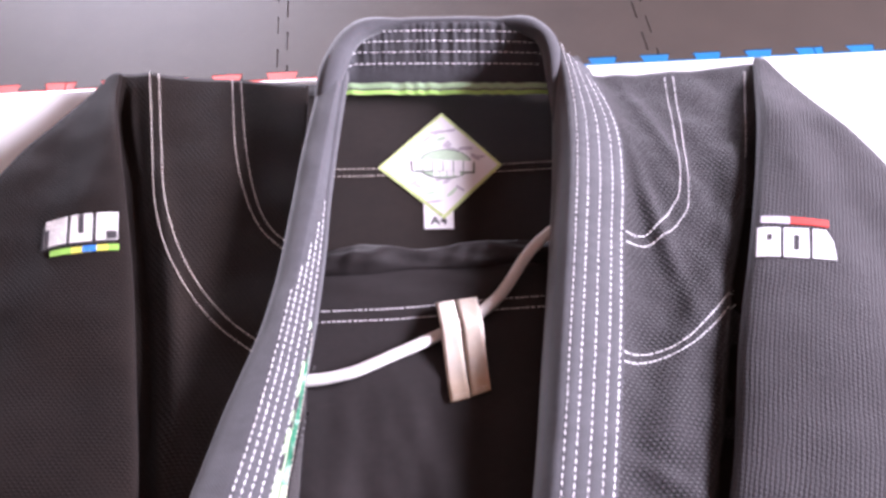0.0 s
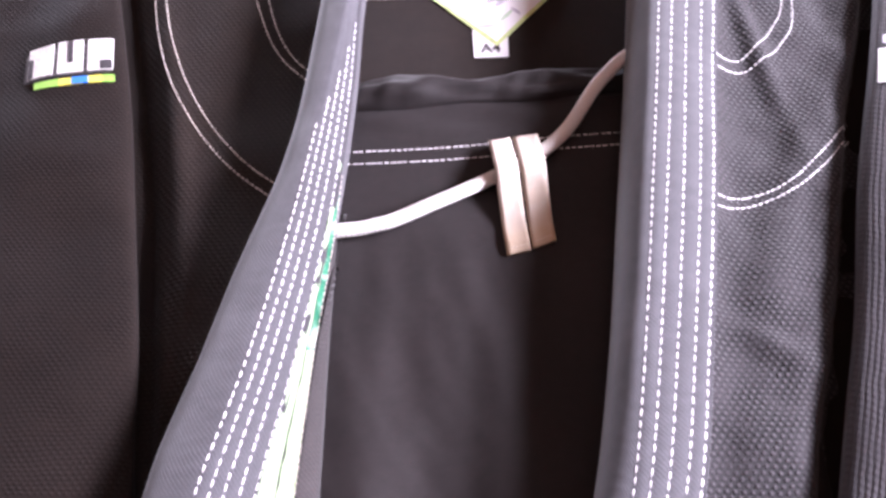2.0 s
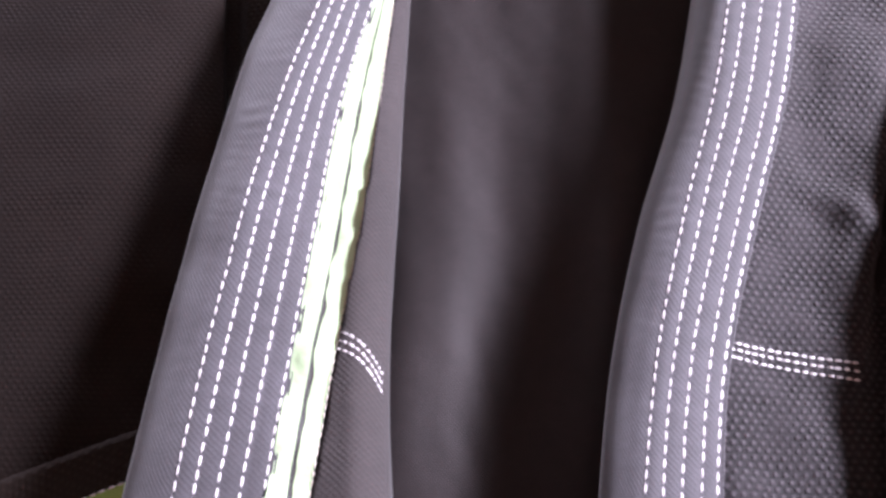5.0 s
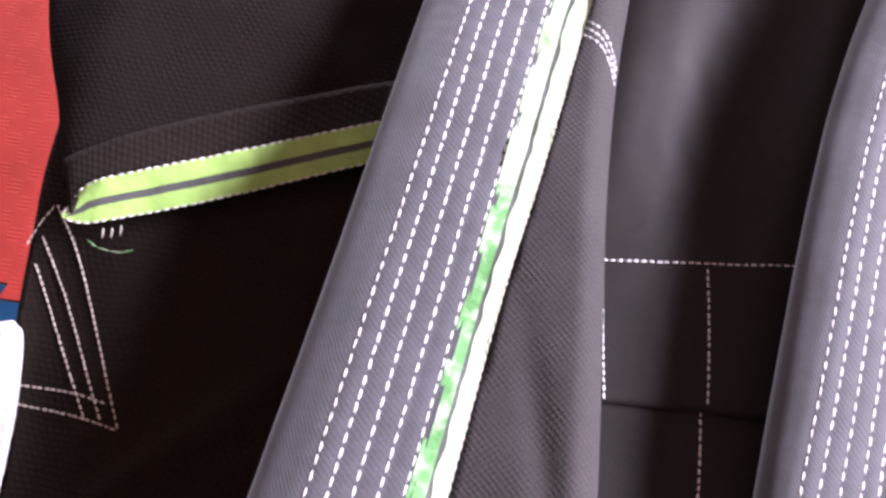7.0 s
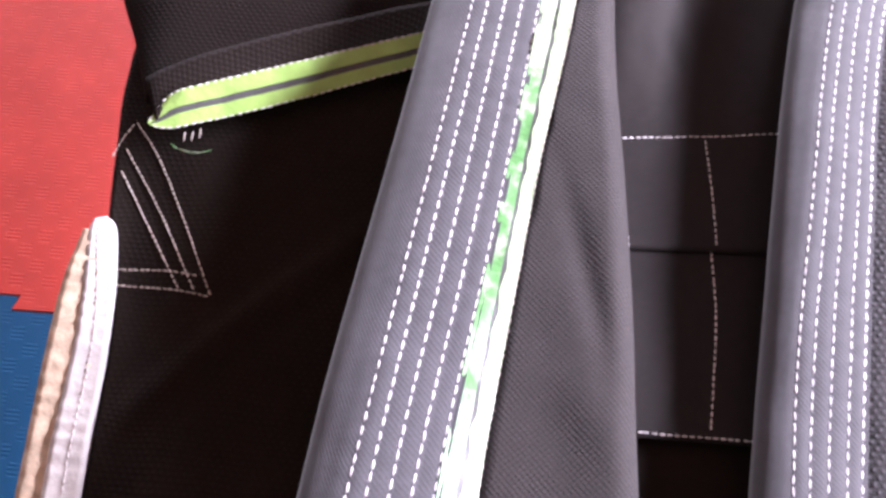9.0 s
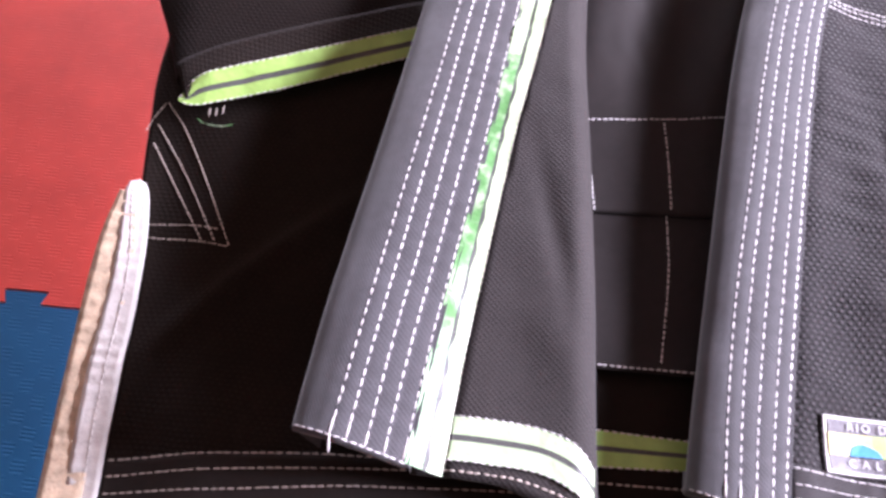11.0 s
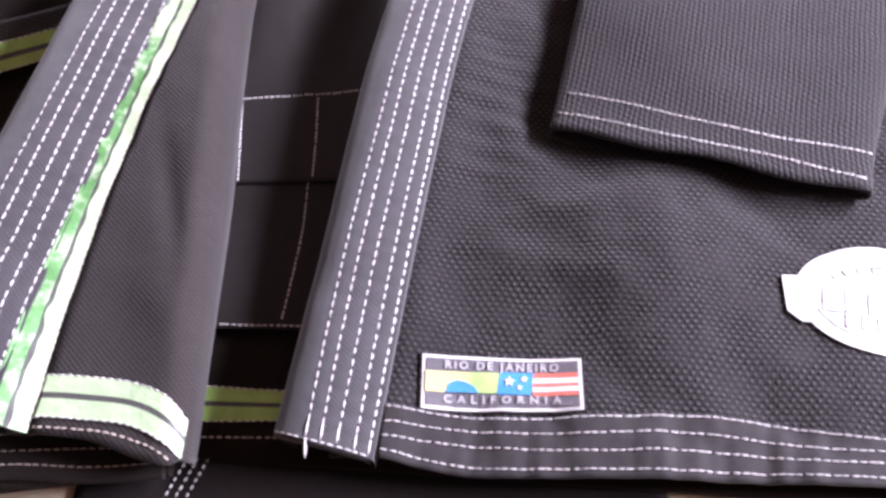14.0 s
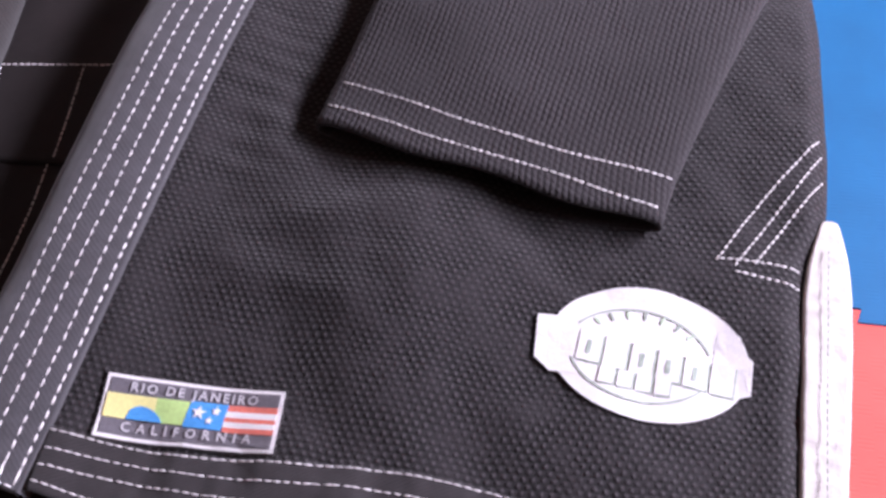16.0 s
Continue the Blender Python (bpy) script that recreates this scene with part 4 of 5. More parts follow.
r_pts = roll_path[:, None, :] + r_rad[:, None, None] * (np.cos(r_ang)[None, :, None] * r_side[:, None, :] + np.sin(r_ang)[None, :, None] * r_up[:, None, :])
part("collar_roll", sheet(r_pts[..., 0], r_pts[..., 1], r_pts[..., 2], np.stack([np.broadcast_to(r_ang * 0.008, r_pts.shape[:2]), np.broadcast_to(r_f[:, None] * 0.4, r_pts.shape[:2])], axis=-1)), M_LAPEL, col, "rounded top edge of the collar")


neck_tape = None
nu_ = np.linspace(0.01, 0.99, 90)
for v0, v1, mt in ((-0.09, -0.015, M_LEAF), (-0.015, 0.005, M_GREYLINE), (0.005, 0.06, M_PALEGREEN)):
    rows_ = []
    for v in np.linspace(v0, v1, 4):
        x, y, z = collar(nu_, np.full_like(nu_, max(v, 0.0)))
        y = y + min(v, 0.0) * 0.055 - 0.0022
        z = z + min(v, 0.0) * 0.022 + 0.0012 + 0.0006 * np.sin(nu_ * 70 + 3 * np.sin(nu_ * 17))
        rows_.append(np.column_stack([x, y, z]))
    g = np.array(rows_)
    ob = part("neck_tape" if neck_tape is None else "stripe", sheet(g[..., 0], g[..., 1], g[..., 2]), mt, jacket if neck_tape is None else neck_tape, "green satin tape along the neck seam" if neck_tape is None else "")
    neck_tape = neck_tape or ob

# ---- sleeves ----


def sleeve(name, inner, outer, y_in, y_out, y1, height, base, mat, label, seed, flip):
    """A flattened tube; y_in and y_out are its cuff's corners, y1 its shoulder end."""
    nu, nv = 70, 170
    a = np.linspace(0, TAU, nu)[None, :]
    s = 0.5 - 0.5 * np.sign(np.cos(a)) * np.abs(np.cos(a)) ** 0.75
    lift = np.sign(np.sin(a)) * np.abs(np.sin(a)) ** 0.6
    t = np.linspace(0, 1, nv)[:, None]
    ylo = y_in + (y_out - y_in) * s + (0.0018 * np.sin(s * 14 + 0.6) - 0.0032 * np.sin(s * math.pi) if flip > 0 else 0.0)
    y = ylo + (y1 - ylo) * t
    x = inner(y) + (outer(y) - inner(y)) * s
    h = height * (0.75 + 0.25 * smooth(t, 0.0, 0.3)) * (1 - 0.6 * smooth(t, 0.86, 1.0))
    z = base(x, y) + h * 0.5 + lift * h * 0.5
    top = np.clip(lift, 0, 1)
    z = z + top * (0.0035 * wave(x, y, 10, seed) + 0.0012 * wave(x, y, 32, seed + 4))
    z = np.maximum(z, 0.0075)
    w = (outer(y) - inner(y)) * np.where(a < math.pi, s, 2 - s)
    uv = np.stack([w, y + 0 * a], axis=-1)
    ob = part(name, sheet(x, y, z, uv), mat, jacket, label)
    return thick(ob, 2.5)


def sleeve_top(inner, outer, y_in, y_out, y1, height, base, seed):
    def zf(x, y):
        x, y = np.broadcast_arrays(np.asarray(x, float), np.asarray(y, float))
        s = np.clip((x - inner(y)) / (outer(y) - inner(y)), 0.0, 1.0)
        c = np.clip(1 - 2 * s, -1, 1)
        ca = np.sign(c) * np.abs(c) ** (1 / 0.75)
        lift = np.sqrt(np.clip(1 - ca * ca, 0, 1)) ** 0.6
        ylo = y_in + (y_out - y_in) * s
        t = (y - ylo) / (y1 - ylo)
        h = height * (0.75 + 0.25 * smooth(t, 0.0, 0.3)) * (1 - 0.6 * smooth(t, 0.86, 1.0))
        return base(x, y) + h * 0.5 + lift * h * 0.5 + lift * (0.0035 * wave(x, y, 10, seed) + 0.0012 * wave(x, y, 32, seed + 4))
    return zf


base_r = lambda x, y: 0.020 - 0.010 * smooth(x, BODY_R(y) - 0.03, BODY_R(y) + 0.02)
base_l = lambda x, y: 0.018 - 0.009 * smooth(x, BODY_L(y) + 0.03, BODY_L(y) - 0.02)
sl_r = sleeve("right_sleeve", SR_IN, SR_OUT, 0.205, 0.168, 0.985, 0.026, base_r, M_SLEEVE, "black ribbed sleeve folded down along the body", 21.0, 1)
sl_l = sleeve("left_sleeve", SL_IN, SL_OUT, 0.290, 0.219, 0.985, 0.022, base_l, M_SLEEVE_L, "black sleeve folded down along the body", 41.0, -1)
zs_r = sleeve_top(SR_IN, SR_OUT, 0.205, 0.168, 0.985, 0.026, base_r, 21.0)
zs_l = sleeve_top(SL_IN, SL_OUT, 0.290, 0.219, 0.985, 0.022, base_l, 41.0)
for pts in ([(0.1895, 0.2345), (0.225, 0.2240), (0.262, 0.2130), (0.308, 0.2030), (0.340, 0.1990), (0.369, 0.1965)], [(0.185, 0.2185), (0.218, 0.2090), (0.240, 0.2020), (0.265, 0.1965), (0.309, 0.1885), (0.340, 0.1815), (0.364, 0.1780)]):
    stitches("stitching", on(zs_r, pts, 100, 0.0005), M_THREAD, sl_r, 0.0038, 0.0033, 0.0012)
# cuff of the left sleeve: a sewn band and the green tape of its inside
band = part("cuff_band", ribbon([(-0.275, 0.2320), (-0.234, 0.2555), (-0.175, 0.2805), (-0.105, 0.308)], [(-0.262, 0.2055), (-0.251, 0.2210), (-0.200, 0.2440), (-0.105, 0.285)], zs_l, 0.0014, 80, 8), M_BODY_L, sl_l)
thick(band, 2.0)


def z_cuff(x, y):
    x, y = np.broadcast_arrays(np.asarray(x, float), np.asarray(y, float))
    top = np.interp(x, (-0.266, -0.253, -0.200, -0.105), (0.2045, 0.2215, 0.2445, 0.286))
    return 0.036 - 0.45 * np.clip(top - y, 0, 1) + 0.0005 * wave(x, y, 90, 6.0) - 0.006 * smooth(x, -0.25, -0.267)


tape_band("cuff_tape", [(-0.2660, 0.2035), (-0.261, 0.2145), (-0.253, 0.2215), (-0.200, 0.2445), (-0.105, 0.286)], [(-0.2650, 0.2030), (-0.257, 0.2025), (-0.244, 0.2065), (-0.196, 0.2268), (-0.105, 0.2695)], z_cuff, sl_l, "green satin tape inside the cuff", 0.001, (M_LEAF, M_GREYLINE, M_LEAF), (0.0, 0.44, 0.62, 1.0))
for dx in (0.0, 0.004, 0.008):
    stitches("loose_thread", np.array([(-0.246 + dx, 0.2035 + dx * 0.3, 0.028), (-0.2475 + dx, 0.196 + dx * 0.3, 0.021)]), M_THREAD_DULL, sl_l, 0.004, 0.0055, 0.0008)

stitches("loose_thread", spline([(-0.256, 0.1985, 0.0225), (-0.249, 0.1945, 0.0218), (-0.236, 0.194, 0.0218), (-0.228, 0.1985, 0.0222)], 40), M_JADE, sl_l, 0.0062, 0.006, 0.0006)

# ---- white bindings of the side slits ----
z_low = lambda x, y: np.asarray(x) * 0 + 0.010
def puckered(zf, seed):
    """A height field with the small cross puckers of a sewn-on binding."""
    return lambda x, y: zf(x, y) + 0.00022 * np.sin(y * 620 + seed + 2.5 * np.sin(y * 90 + seed)) * np.sin(y * 47 + seed) + 0.0004 * wave(x, y, 80, seed)


bl = part("slit_binding", ribbon([(-0.287, 0.153), (-0.287, 0.140), (-0.2785, 0.092), (-0.2730, 0.026), (-0.2625, -0.052)], [(-0.281, 0.155), (-0.2735, 0.146), (-0.263, 0.100), (-0.2555, 0.035), (-0.2465, -0.051)], puckered(z_left, 3.0), 0.004, 220, 7), M_WHITE, jacket, "white cotton binding along the side slit")
thick(bl, 3.0)
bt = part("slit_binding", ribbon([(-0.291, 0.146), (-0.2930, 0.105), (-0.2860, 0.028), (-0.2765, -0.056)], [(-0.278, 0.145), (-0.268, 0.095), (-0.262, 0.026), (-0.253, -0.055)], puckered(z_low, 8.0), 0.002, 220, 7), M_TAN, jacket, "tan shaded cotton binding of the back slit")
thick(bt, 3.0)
br = part("slit_binding", ribbon([(0.4455, 0.1945), (0.4425, 0.190), (0.4355, 0.156), (0.4342, 0.10), (0.4337, 0.05), (0.4330, -0.01)], [(0.4495, 0.1945), (0.4525, 0.190), (0.4570, 0.158), (0.4560, 0.10), (0.4535, 0.05), (0.452, -0.008)], puckered(lambda x, y: 0.0115 + 0.0006 * wave(x, y, 90, 27.0), 5.0), 0.006, 220, 10), M_WHITE, jacket, "white cotton binding along the side slit")
thick(br, 3.0)
for f, ob in (((-0.2835, -0.2815, -0.2695, -0.263, -0.254), bl),):
    stitches("stitching", on(z_left, list(zip(f, (0.15, 0.14, 0.092, 0.026, -0.05))), 90, 0.0044), M_WHITE, ob, 0.0040, 0.003, 0.0007, 0.0003)

stitches("stitching", np.array([(0.4465, 0.178, 0.0196), (0.446, 0.15, 0.0196), (0.4450, 0.10, 0.0196), (0.4445, 0.05, 0.0196), (0.4440, -0.005, 0.0196)]), M_OUTLINE, br, 0.0040, 0.0028, 0.0006)

# ---- neck label and size tag ----


def flat_shape(name, outline, zf, lift, mat, parent, label="", rings=3):
    return part(name, fan(outline, zf, lift, rings, 0.0006), mat, parent, label, smooth=False)


def dense(corners, n=8):
    c = [np.array(p, float) for p in corners]
    return [tuple(c[i] + (c[(i + 1) % len(c)] - c[i]) * k / n) for i in range(len(c)) for k in range(n)]


def ellipse(cx, cy, a, b, n=48, turn=0.0):
    c, s = math.cos(turn), math.sin(turn)
    return [(cx + a * math.cos(t) * c - b * math.sin(t) * s, cy + a * math.cos(t) * s + b * math.sin(t) * c) for t in np.linspace(0, TAU, n, endpoint=False)]


tag = flat_shape("size_tag", dense([(0.0705, 0.826), (0.0955, 0.826), (0.0945, 0.7965), (0.0705, 0.797)]), z_back, 0.0007, M_PATCH, jacket, "small white woven size tag")
tag_c = [(0.0325, 0.868), (0.0905, 0.9365), (0.140, 0.8685), (0.087, 0.807)]
lab = flat_shape("neck_label", dense(tag_c), z_back, 0.0010, M_EDGE, jacket, "diamond woven label with green edge and pale pattern")
cen = np.mean(tag_c, axis=0)
flat_shape("label_field", dense([tuple(cen + (np.array(p) - cen) * 0.93) for p in tag_c]), z_back, 0.0013, M_PATCH, lab)
rs = random.Random(4)
for k in range(46):
    u, v = rs.uniform(-0.8, 0.8), rs.uniform(-0.8, 0.8)
    a, b = (np.array(tag_c[1]) - np.array(tag_c[0])) / 2, (np.array(tag_c[3]) - np.array(tag_c[0])) / 2
    p = cen + a * u + b * v
    if abs(p[0] - cen[0]) < 0.028 and abs(p[1] - cen[1]) < 0.016:
        continue
    flat_shape("camouflage_fleck", ellipse(p[0], p[1], rs.uniform(0.004, 0.007), rs.uniform(0.0014, 0.0024), 12, rs.uniform(-0.9, 0.9)), z_back, 0.0015, M_CAMO if rs.random() < 0.8 else M_MINT, lab, rings=1)
flat_shape("emblem_outline", ellipse(0.0905, 0.870, 0.0235, 0.018, 40), z_back, 0.0017, M_DARKLINE, lab)
flat_shape("emblem_field", ellipse(0.0905, 0.870, 0.0222, 0.0168, 40), z_back, 0.0019, M_MINT, lab)
for k in range(6):
    x = 0.063 + k * 0.0088
    for nm, d, mt, lf in (("emblem_shade", 0.0014, M_DARKLINE, 0.0021), ("emblem_block", 0.0, M_PATCH, 0.0024)):
        flat_shape(nm, dense([(x + d, 0.8755 - d - k * 0.0006), (x + 0.0080 + d, 0.8755 - d - k * 0.0006), (x + 0.0075 + d, 0.8625 - d - k * 0.0006), (x - 0.0004 + d, 0.8625 - d - k * 0.0006)], 2), z_back, lf, mt, lab, rings=1)
for k in range(4):
    x = 0.080 + k * 0.006
    flat_shape("emblem_block", dense([(x, 0.8605), (x + 0.005, 0.8605), (x + 0.005, 0.8545), (x, 0.8545)], 2), z_back, 0.0023, M_PATCH, lab, rings=1)


def writing(text, cx, cy, size, turn, zf, lift, mat, parent, spacing=1.0, sx=1.0):
    """Raised lettering laid on a height field."""
    cu = bpy.data.curves.new("lettering", "FONT")
    cu.body, cu.size, cu.align_x, cu.align_y, cu.space_character, cu.resolution_u = text, size, "CENTER", "CENTER", spacing, 2
    cu.offset = size * 0.02
    tmp = bpy.data.objects.new("lettering", cu)
    scene.collection.objects.link(tmp)
    bpy.context.view_layer.update()
    me = bpy.data.meshes.new_from_object(tmp.evaluated_get(bpy.context.evaluated_depsgraph_get()))
    bpy.data.objects.remove(tmp)
    c, s = math.cos(turn), math.sin(turn)
    for v in me.vertices:
        x, y = v.co.x * sx, v.co.y
        X, Y = cx + x * c - y * s, cy + x * s + y * c
        v.co = (X, Y, float(zf(X, Y)) + lift)
    me.materials.clear()
    me.materials.append(mat)
    ob = new("lettering", me)
    ob.parent = parent
    return ob


writing("A4", 0.0825, 0.805, 0.012, 0.0, z_back, 0.0009, M_INK, tag)

# ---- sleeve badges: plain blocks in the colours of the marks ----


def blocks(letters, zf, lift, mat, parent, name="badge_block"):
    for poly in letters:
        flat_shape(name, dense(poly, 3), zf, lift, mat, parent, rings=2)


def sheared(ox, oy, ux, uy, polys):
    """Plan polygons from unit shapes: origin plus multiples of two axes."""
    return [[(ox + a * ux[0] + b * uy[0], oy + a * ux[1] + b * uy[1]) for a, b in p] for p in polys]


MARK_L = [[(0.0, 0.0), (0.9, 0.0), (0.92, 1.0), (0.02, 1.0)], [(1.05, 0.0), (1.92, 0.0), (1.94, 1.0), (1.07, 1.0)], [(2.08, 0.0), (2.92, 0.0), (2.95, 1.0), (2.1, 1.0)]]
SLOT_L = [[(0.02, 0.0), (0.2, 0.0), (0.2, 0.65), (0.02, 0.65)], [(1.4, 0.3), (1.6, 0.3), (1.6, 0.98), (1.4, 0.98)], [(2.5, 0.02), (2.9, 0.02), (2.9, 0.3), (2.5, 0.3)]]
badge_l = flat_shape("sleeve_badge", dense(sheared(-0.2265, 0.7555, (0.0193, 0.0028), (-0.0045, 0.0300), [[(0.12, 0.08), (3.0, 0.08), (3.0, 1.0), (0.12, 1.0)]])[0]), zs_l, 0.0005, M_INK, sl_l, "raised white block mark with green and yellow bar", 5)
blocks(sheared(-0.2225, 0.7605, (0.0188, 0.0026), (-0.0045, 0.0285), MARK_L), zs_l, 0.0012, M_WHITE, badge_l)
blocks(sheared(-0.2225, 0.7605, (0.0188, 0.0026), (-0.0045, 0.0285), SLOT_L), zs_l, 0.0015, M_INK, badge_l, "badge_slot")
for a, b, mt in ((0.0, 0.32, M_LIME), (0.32, 0.62, M_YELLOW), (0.48, 0.68, M_BLUE), (0.68, 0.85, M_YELLOW), (0.85, 1.0, M_LIME)):
    flat_shape("badge_bar", dense(sheared(-0.2155, 0.7500, (0.0505, 0.0075), (-0.001, 0.0060), [[(a, 0), (b, 0), (b, 1), (a, 1)]])[0], 3), zs_l, 0.0012 + (0.0003 if mt is M_BLUE else 0), mt, badge_l, rings=1)
MARK_R = [[(0.0, 0.0), (0.95, 0.0), (0.92, 1.0), (0.0, 1.0)], [(1.08, 0.0), (2.1, 0.0), (2.08, 1.0), (1.06, 1.0)], [(2.25, 0.0), (3.2, 0.0), (3.1, 0.6), (2.8, 1.0), (2.25, 1.0)]]
SLOT_R = [[(0.4, 0.55), (0.58, 0.55), (0.58, 0.75), (0.4, 0.75)], [(1.48, 0.25), (1.7, 0.25), (1.7, 0.75), (1.48, 0.75)]]
badge_r = flat_shape("sleeve_badge", dense(sheared(0.320, 0.7275, (0.0182, -0.0032), (0.0085, 0.0300), [[(0.02, 0.04), (3.1, 0.04), (3.0, 0.98), (0.02, 0.98)]])[0]), zs_r, 0.0005, M_INK, sl_r, "raised white block mark with blue and red bar", 5)
blocks(sheared(0.3212, 0.7290, (0.0180, -0.0032), (0.0085, 0.0300), MARK_R), zs_r, 0.0012, M_PATCH, badge_r)
blocks(sheared(0.3212, 0.7290, (0.0180, -0.0032), (0.0085, 0.0300), SLOT_R), zs_r, 0.0015, M_INK, badge_r, "badge_slot")
for a, b, mt in ((0.0, 0.42, M_LILAC), (0.42, 1.0, M_RED)):
    flat_shape("badge_bar", dense(sheared(0.3335, 0.7635, (0.0500, -0.0100), (0.002, 0.0075), [[(a, 0), (b, 0), (b, 1), (a, 1)]])[0], 3), zs_r, 0.0012, mt, badge_r, rings=1)

# ---- printed patch on the skirt ----
PU, PV, PO = np.array((0.0830, 0.0045)), np.array((-0.0021, 0.0300)), np.array((0.1228, 0.0240))


def pp(a, b):
    return tuple(PO + PU * a + PV * b)


def patch_piece(name, corners, lift, mat, parent, label=""):
    return flat_shape(name, dense([pp(a, b) for a, b in corners], 6), z_right, lift, mat, parent, label, 5)


patch = patch_piece("skirt_patch", [(-0.012, -0.03), (1.012, -0.03), (1.012, 1.03), (-0.012, 1.03)], 0.0013, M_HEM, jacket, "rectangular black patch with white border and coloured band")
patch_piece("patch_border", [(0, 0), (1, 0), (1, 1), (0, 1)], 0.0017, M_PATCH, patch)
patch_piece("patch_field", [(0.022, 0.06), (0.978, 0.06), (0.978, 0.94), (0.022, 0.94)], 0.0021, M_PFIELD, patch)
patch_piece("patch_stripe", [(0.022, 0.32), (0.30, 0.32), (0.30, 0.70), (0.022, 0.70)], 0.0025, M_PYELLOW, patch)
patch_piece("patch_stripe", [(0.30, 0.32), (0.47, 0.32), (0.49, 0.70), (0.30, 0.70)], 0.0025, M_PLIME, patch)
flat_shape("patch_hill", [pp(0.15 + 0.2 * k / 14, 0.32 + 0.22 * math.sin(math.pi * min(1, (k / 14) ** 0.7)) ** 0.6) for k in range(15)], z_right, 0.0029, M_PBLUE, patch, rings=2)
patch_piece("patch_stripe", [(0.47, 0.30), (0.68, 0.30), (0.70, 0.72), (0.49, 0.72)], 0.0027, M_PBLUE, patch)
for b0, b1, mt in ((0.62, 0.72, M_PRED), (0.52, 0.62, M_PATCH), (0.45, 0.52, M_PRED), (0.36, 0.45, M_PATCH), (0.28, 0.36, M_PRED)):
    patch_piece("patch_stripe", [(0.69, b0), (0.978, b0), (0.978, b1), (0.69, b1)], 0.0025, mt, patch)
for a, b, r in ((0.545, 0.54, 0.0034), (0.64, 0.59, 0.0022), (0.61, 0.43, 0.0018)):
    c = np.array(pp(a, b))
    flat_shape("patch_star", [(c[0] + r * (1 if k % 2 == 0 else 0.42) * math.sin(k * math.pi / 5), c[1] + r * (1 if k % 2 == 0 else 0.42) * math.cos(k * math.pi / 5)) for k in range(10)], z_right, 0.0032, M_PATCH, patch, rings=1)
pt = math.atan2(PU[1], PU[0])
writing("RIO DE JANEIRO", *pp(0.5, 0.81), 0.0062, pt, z_right, 0.0029, M_LETTER, patch, 1.35, 1.0)
writing("CALIFORNIA", *pp(0.5, 0.19), 0.0062, pt, z_right, 0.0029, M_LETTER, patch, 1.9, 1.0)

# ---- oval patch on the skirt ----
OT = -0.06
oval = flat_shape("oval_patch", ellipse(0.3640, 0.1050, 0.0462, 0.0338, 64, OT), z_right, 0.0013, M_PATCH, jacket, "white oval embroidered patch with side tabs", 6)
flat_shape("patch_tab", dense([(0.3115, 0.1165), (0.335, 0.1185), (0.335, 0.089), (0.320, 0.0885), (0.3125, 0.0945)], 4), z_right, 0.0015, M_PATCH, oval, rings=2)
flat_shape("patch_tab", dense([(0.395, 0.1215), (0.405, 0.1205), (0.4085, 0.111), (0.4115, 0.1085), (0.4110, 0.092), (0.405, 0.0895), (0.392, 0.090)], 4), z_right, 0.0015, M_PATCH, oval, rings=2)


def ring_piece(cx, cy, a, b, w, t0, t1, lift, mat, parent, name):
    t = np.linspace(t0, t1, 40)
    c, s = math.cos(OT), math.sin(OT)
    mk = lambda k: [(cx + (a + k) * math.cos(q) * c - (b + k) * math.sin(q) * s, cy + (a + k) * math.cos(q) * s + (b + k) * math.sin(q) * c) for q in t]
    return part(name, ribbon(mk(0), mk(-w), z_right, lift, 60, 3), mat, parent)


ring_piece(0.3605, 0.103, 0.0335, 0.0235, 0.0009, 0.35, 2.7, 0.0018, M_OUTLINE, oval, "patch_ring")
ring_piece(0.3605, 0.103, 0.0335, 0.0235, 0.0009, 3.5, 5.9, 0.0018, M_OUTLINE, oval, "patch_ring")
for k in range(7):
    q = 0.7 + k * 0.28
    flat_shape("patch_ray", ellipse(0.3605 + 0.029 * math.cos(q), 0.104 + 0.0195 * math.sin(q), 0.0022, 0.0007, 10, q), z_right, 0.0018, M_OUTLINE if k % 2 else M_MINT, oval, rings=1)
for k in range(6):
    x, y = 0.3325 + k * 0.0122, 0.1035 - k * 0.0012
    for nm, d, mt, lf in (("patch_shade", 0.0008, M_OUTLINE, 0.0018), ("patch_block", 0.0, M_PATCH, 0.0020)):
        flat_shape(nm, dense([(x + d, y + 0.008 - d), (x + 0.0105 + d, y + 0.007 - d), (x + 0.0092 + d, y - 0.008 - d), (x - 0.0012 + d, y - 0.0072 - d)], 2), z_right, lf, mt, oval, rings=1)
    if k in (0, 2, 3, 4):
        flat_shape("patch_slot", dense([(x + 0.0035, y + 0.003), (x + 0.0058, y + 0.003), (x + 0.005, y - 0.004), (x + 0.003, y - 0.004)], 2), z_right, 0.0022, M_OUTLINE, oval, rings=1)
for k in range(4):
    x, y = 0.343 + k * 0.0085, 0.0905 - k * 0.0005
    for nm, d, mt, lf in (("patch_shade", 0.0007, M_OUTLINE, 0.0018), ("patch_block", 0.0, M_PATCH, 0.0020)):
        flat_shape(nm, dense([(x + d, y + 0.004 - d), (x + 0.0068 + d, y + 0.004 - d), (x + 0.0060 + d, y - 0.004 - d), (x - 0.0008 + d, y - 0.004 - d)], 2), z_right, lf, mt, oval, rings=1)

# ---- trousers inside and below the jacket ----
trousers = thing("gi_trousers", "black cotton martial arts trousers folded inside the jacket with white drawstring", "trousers")


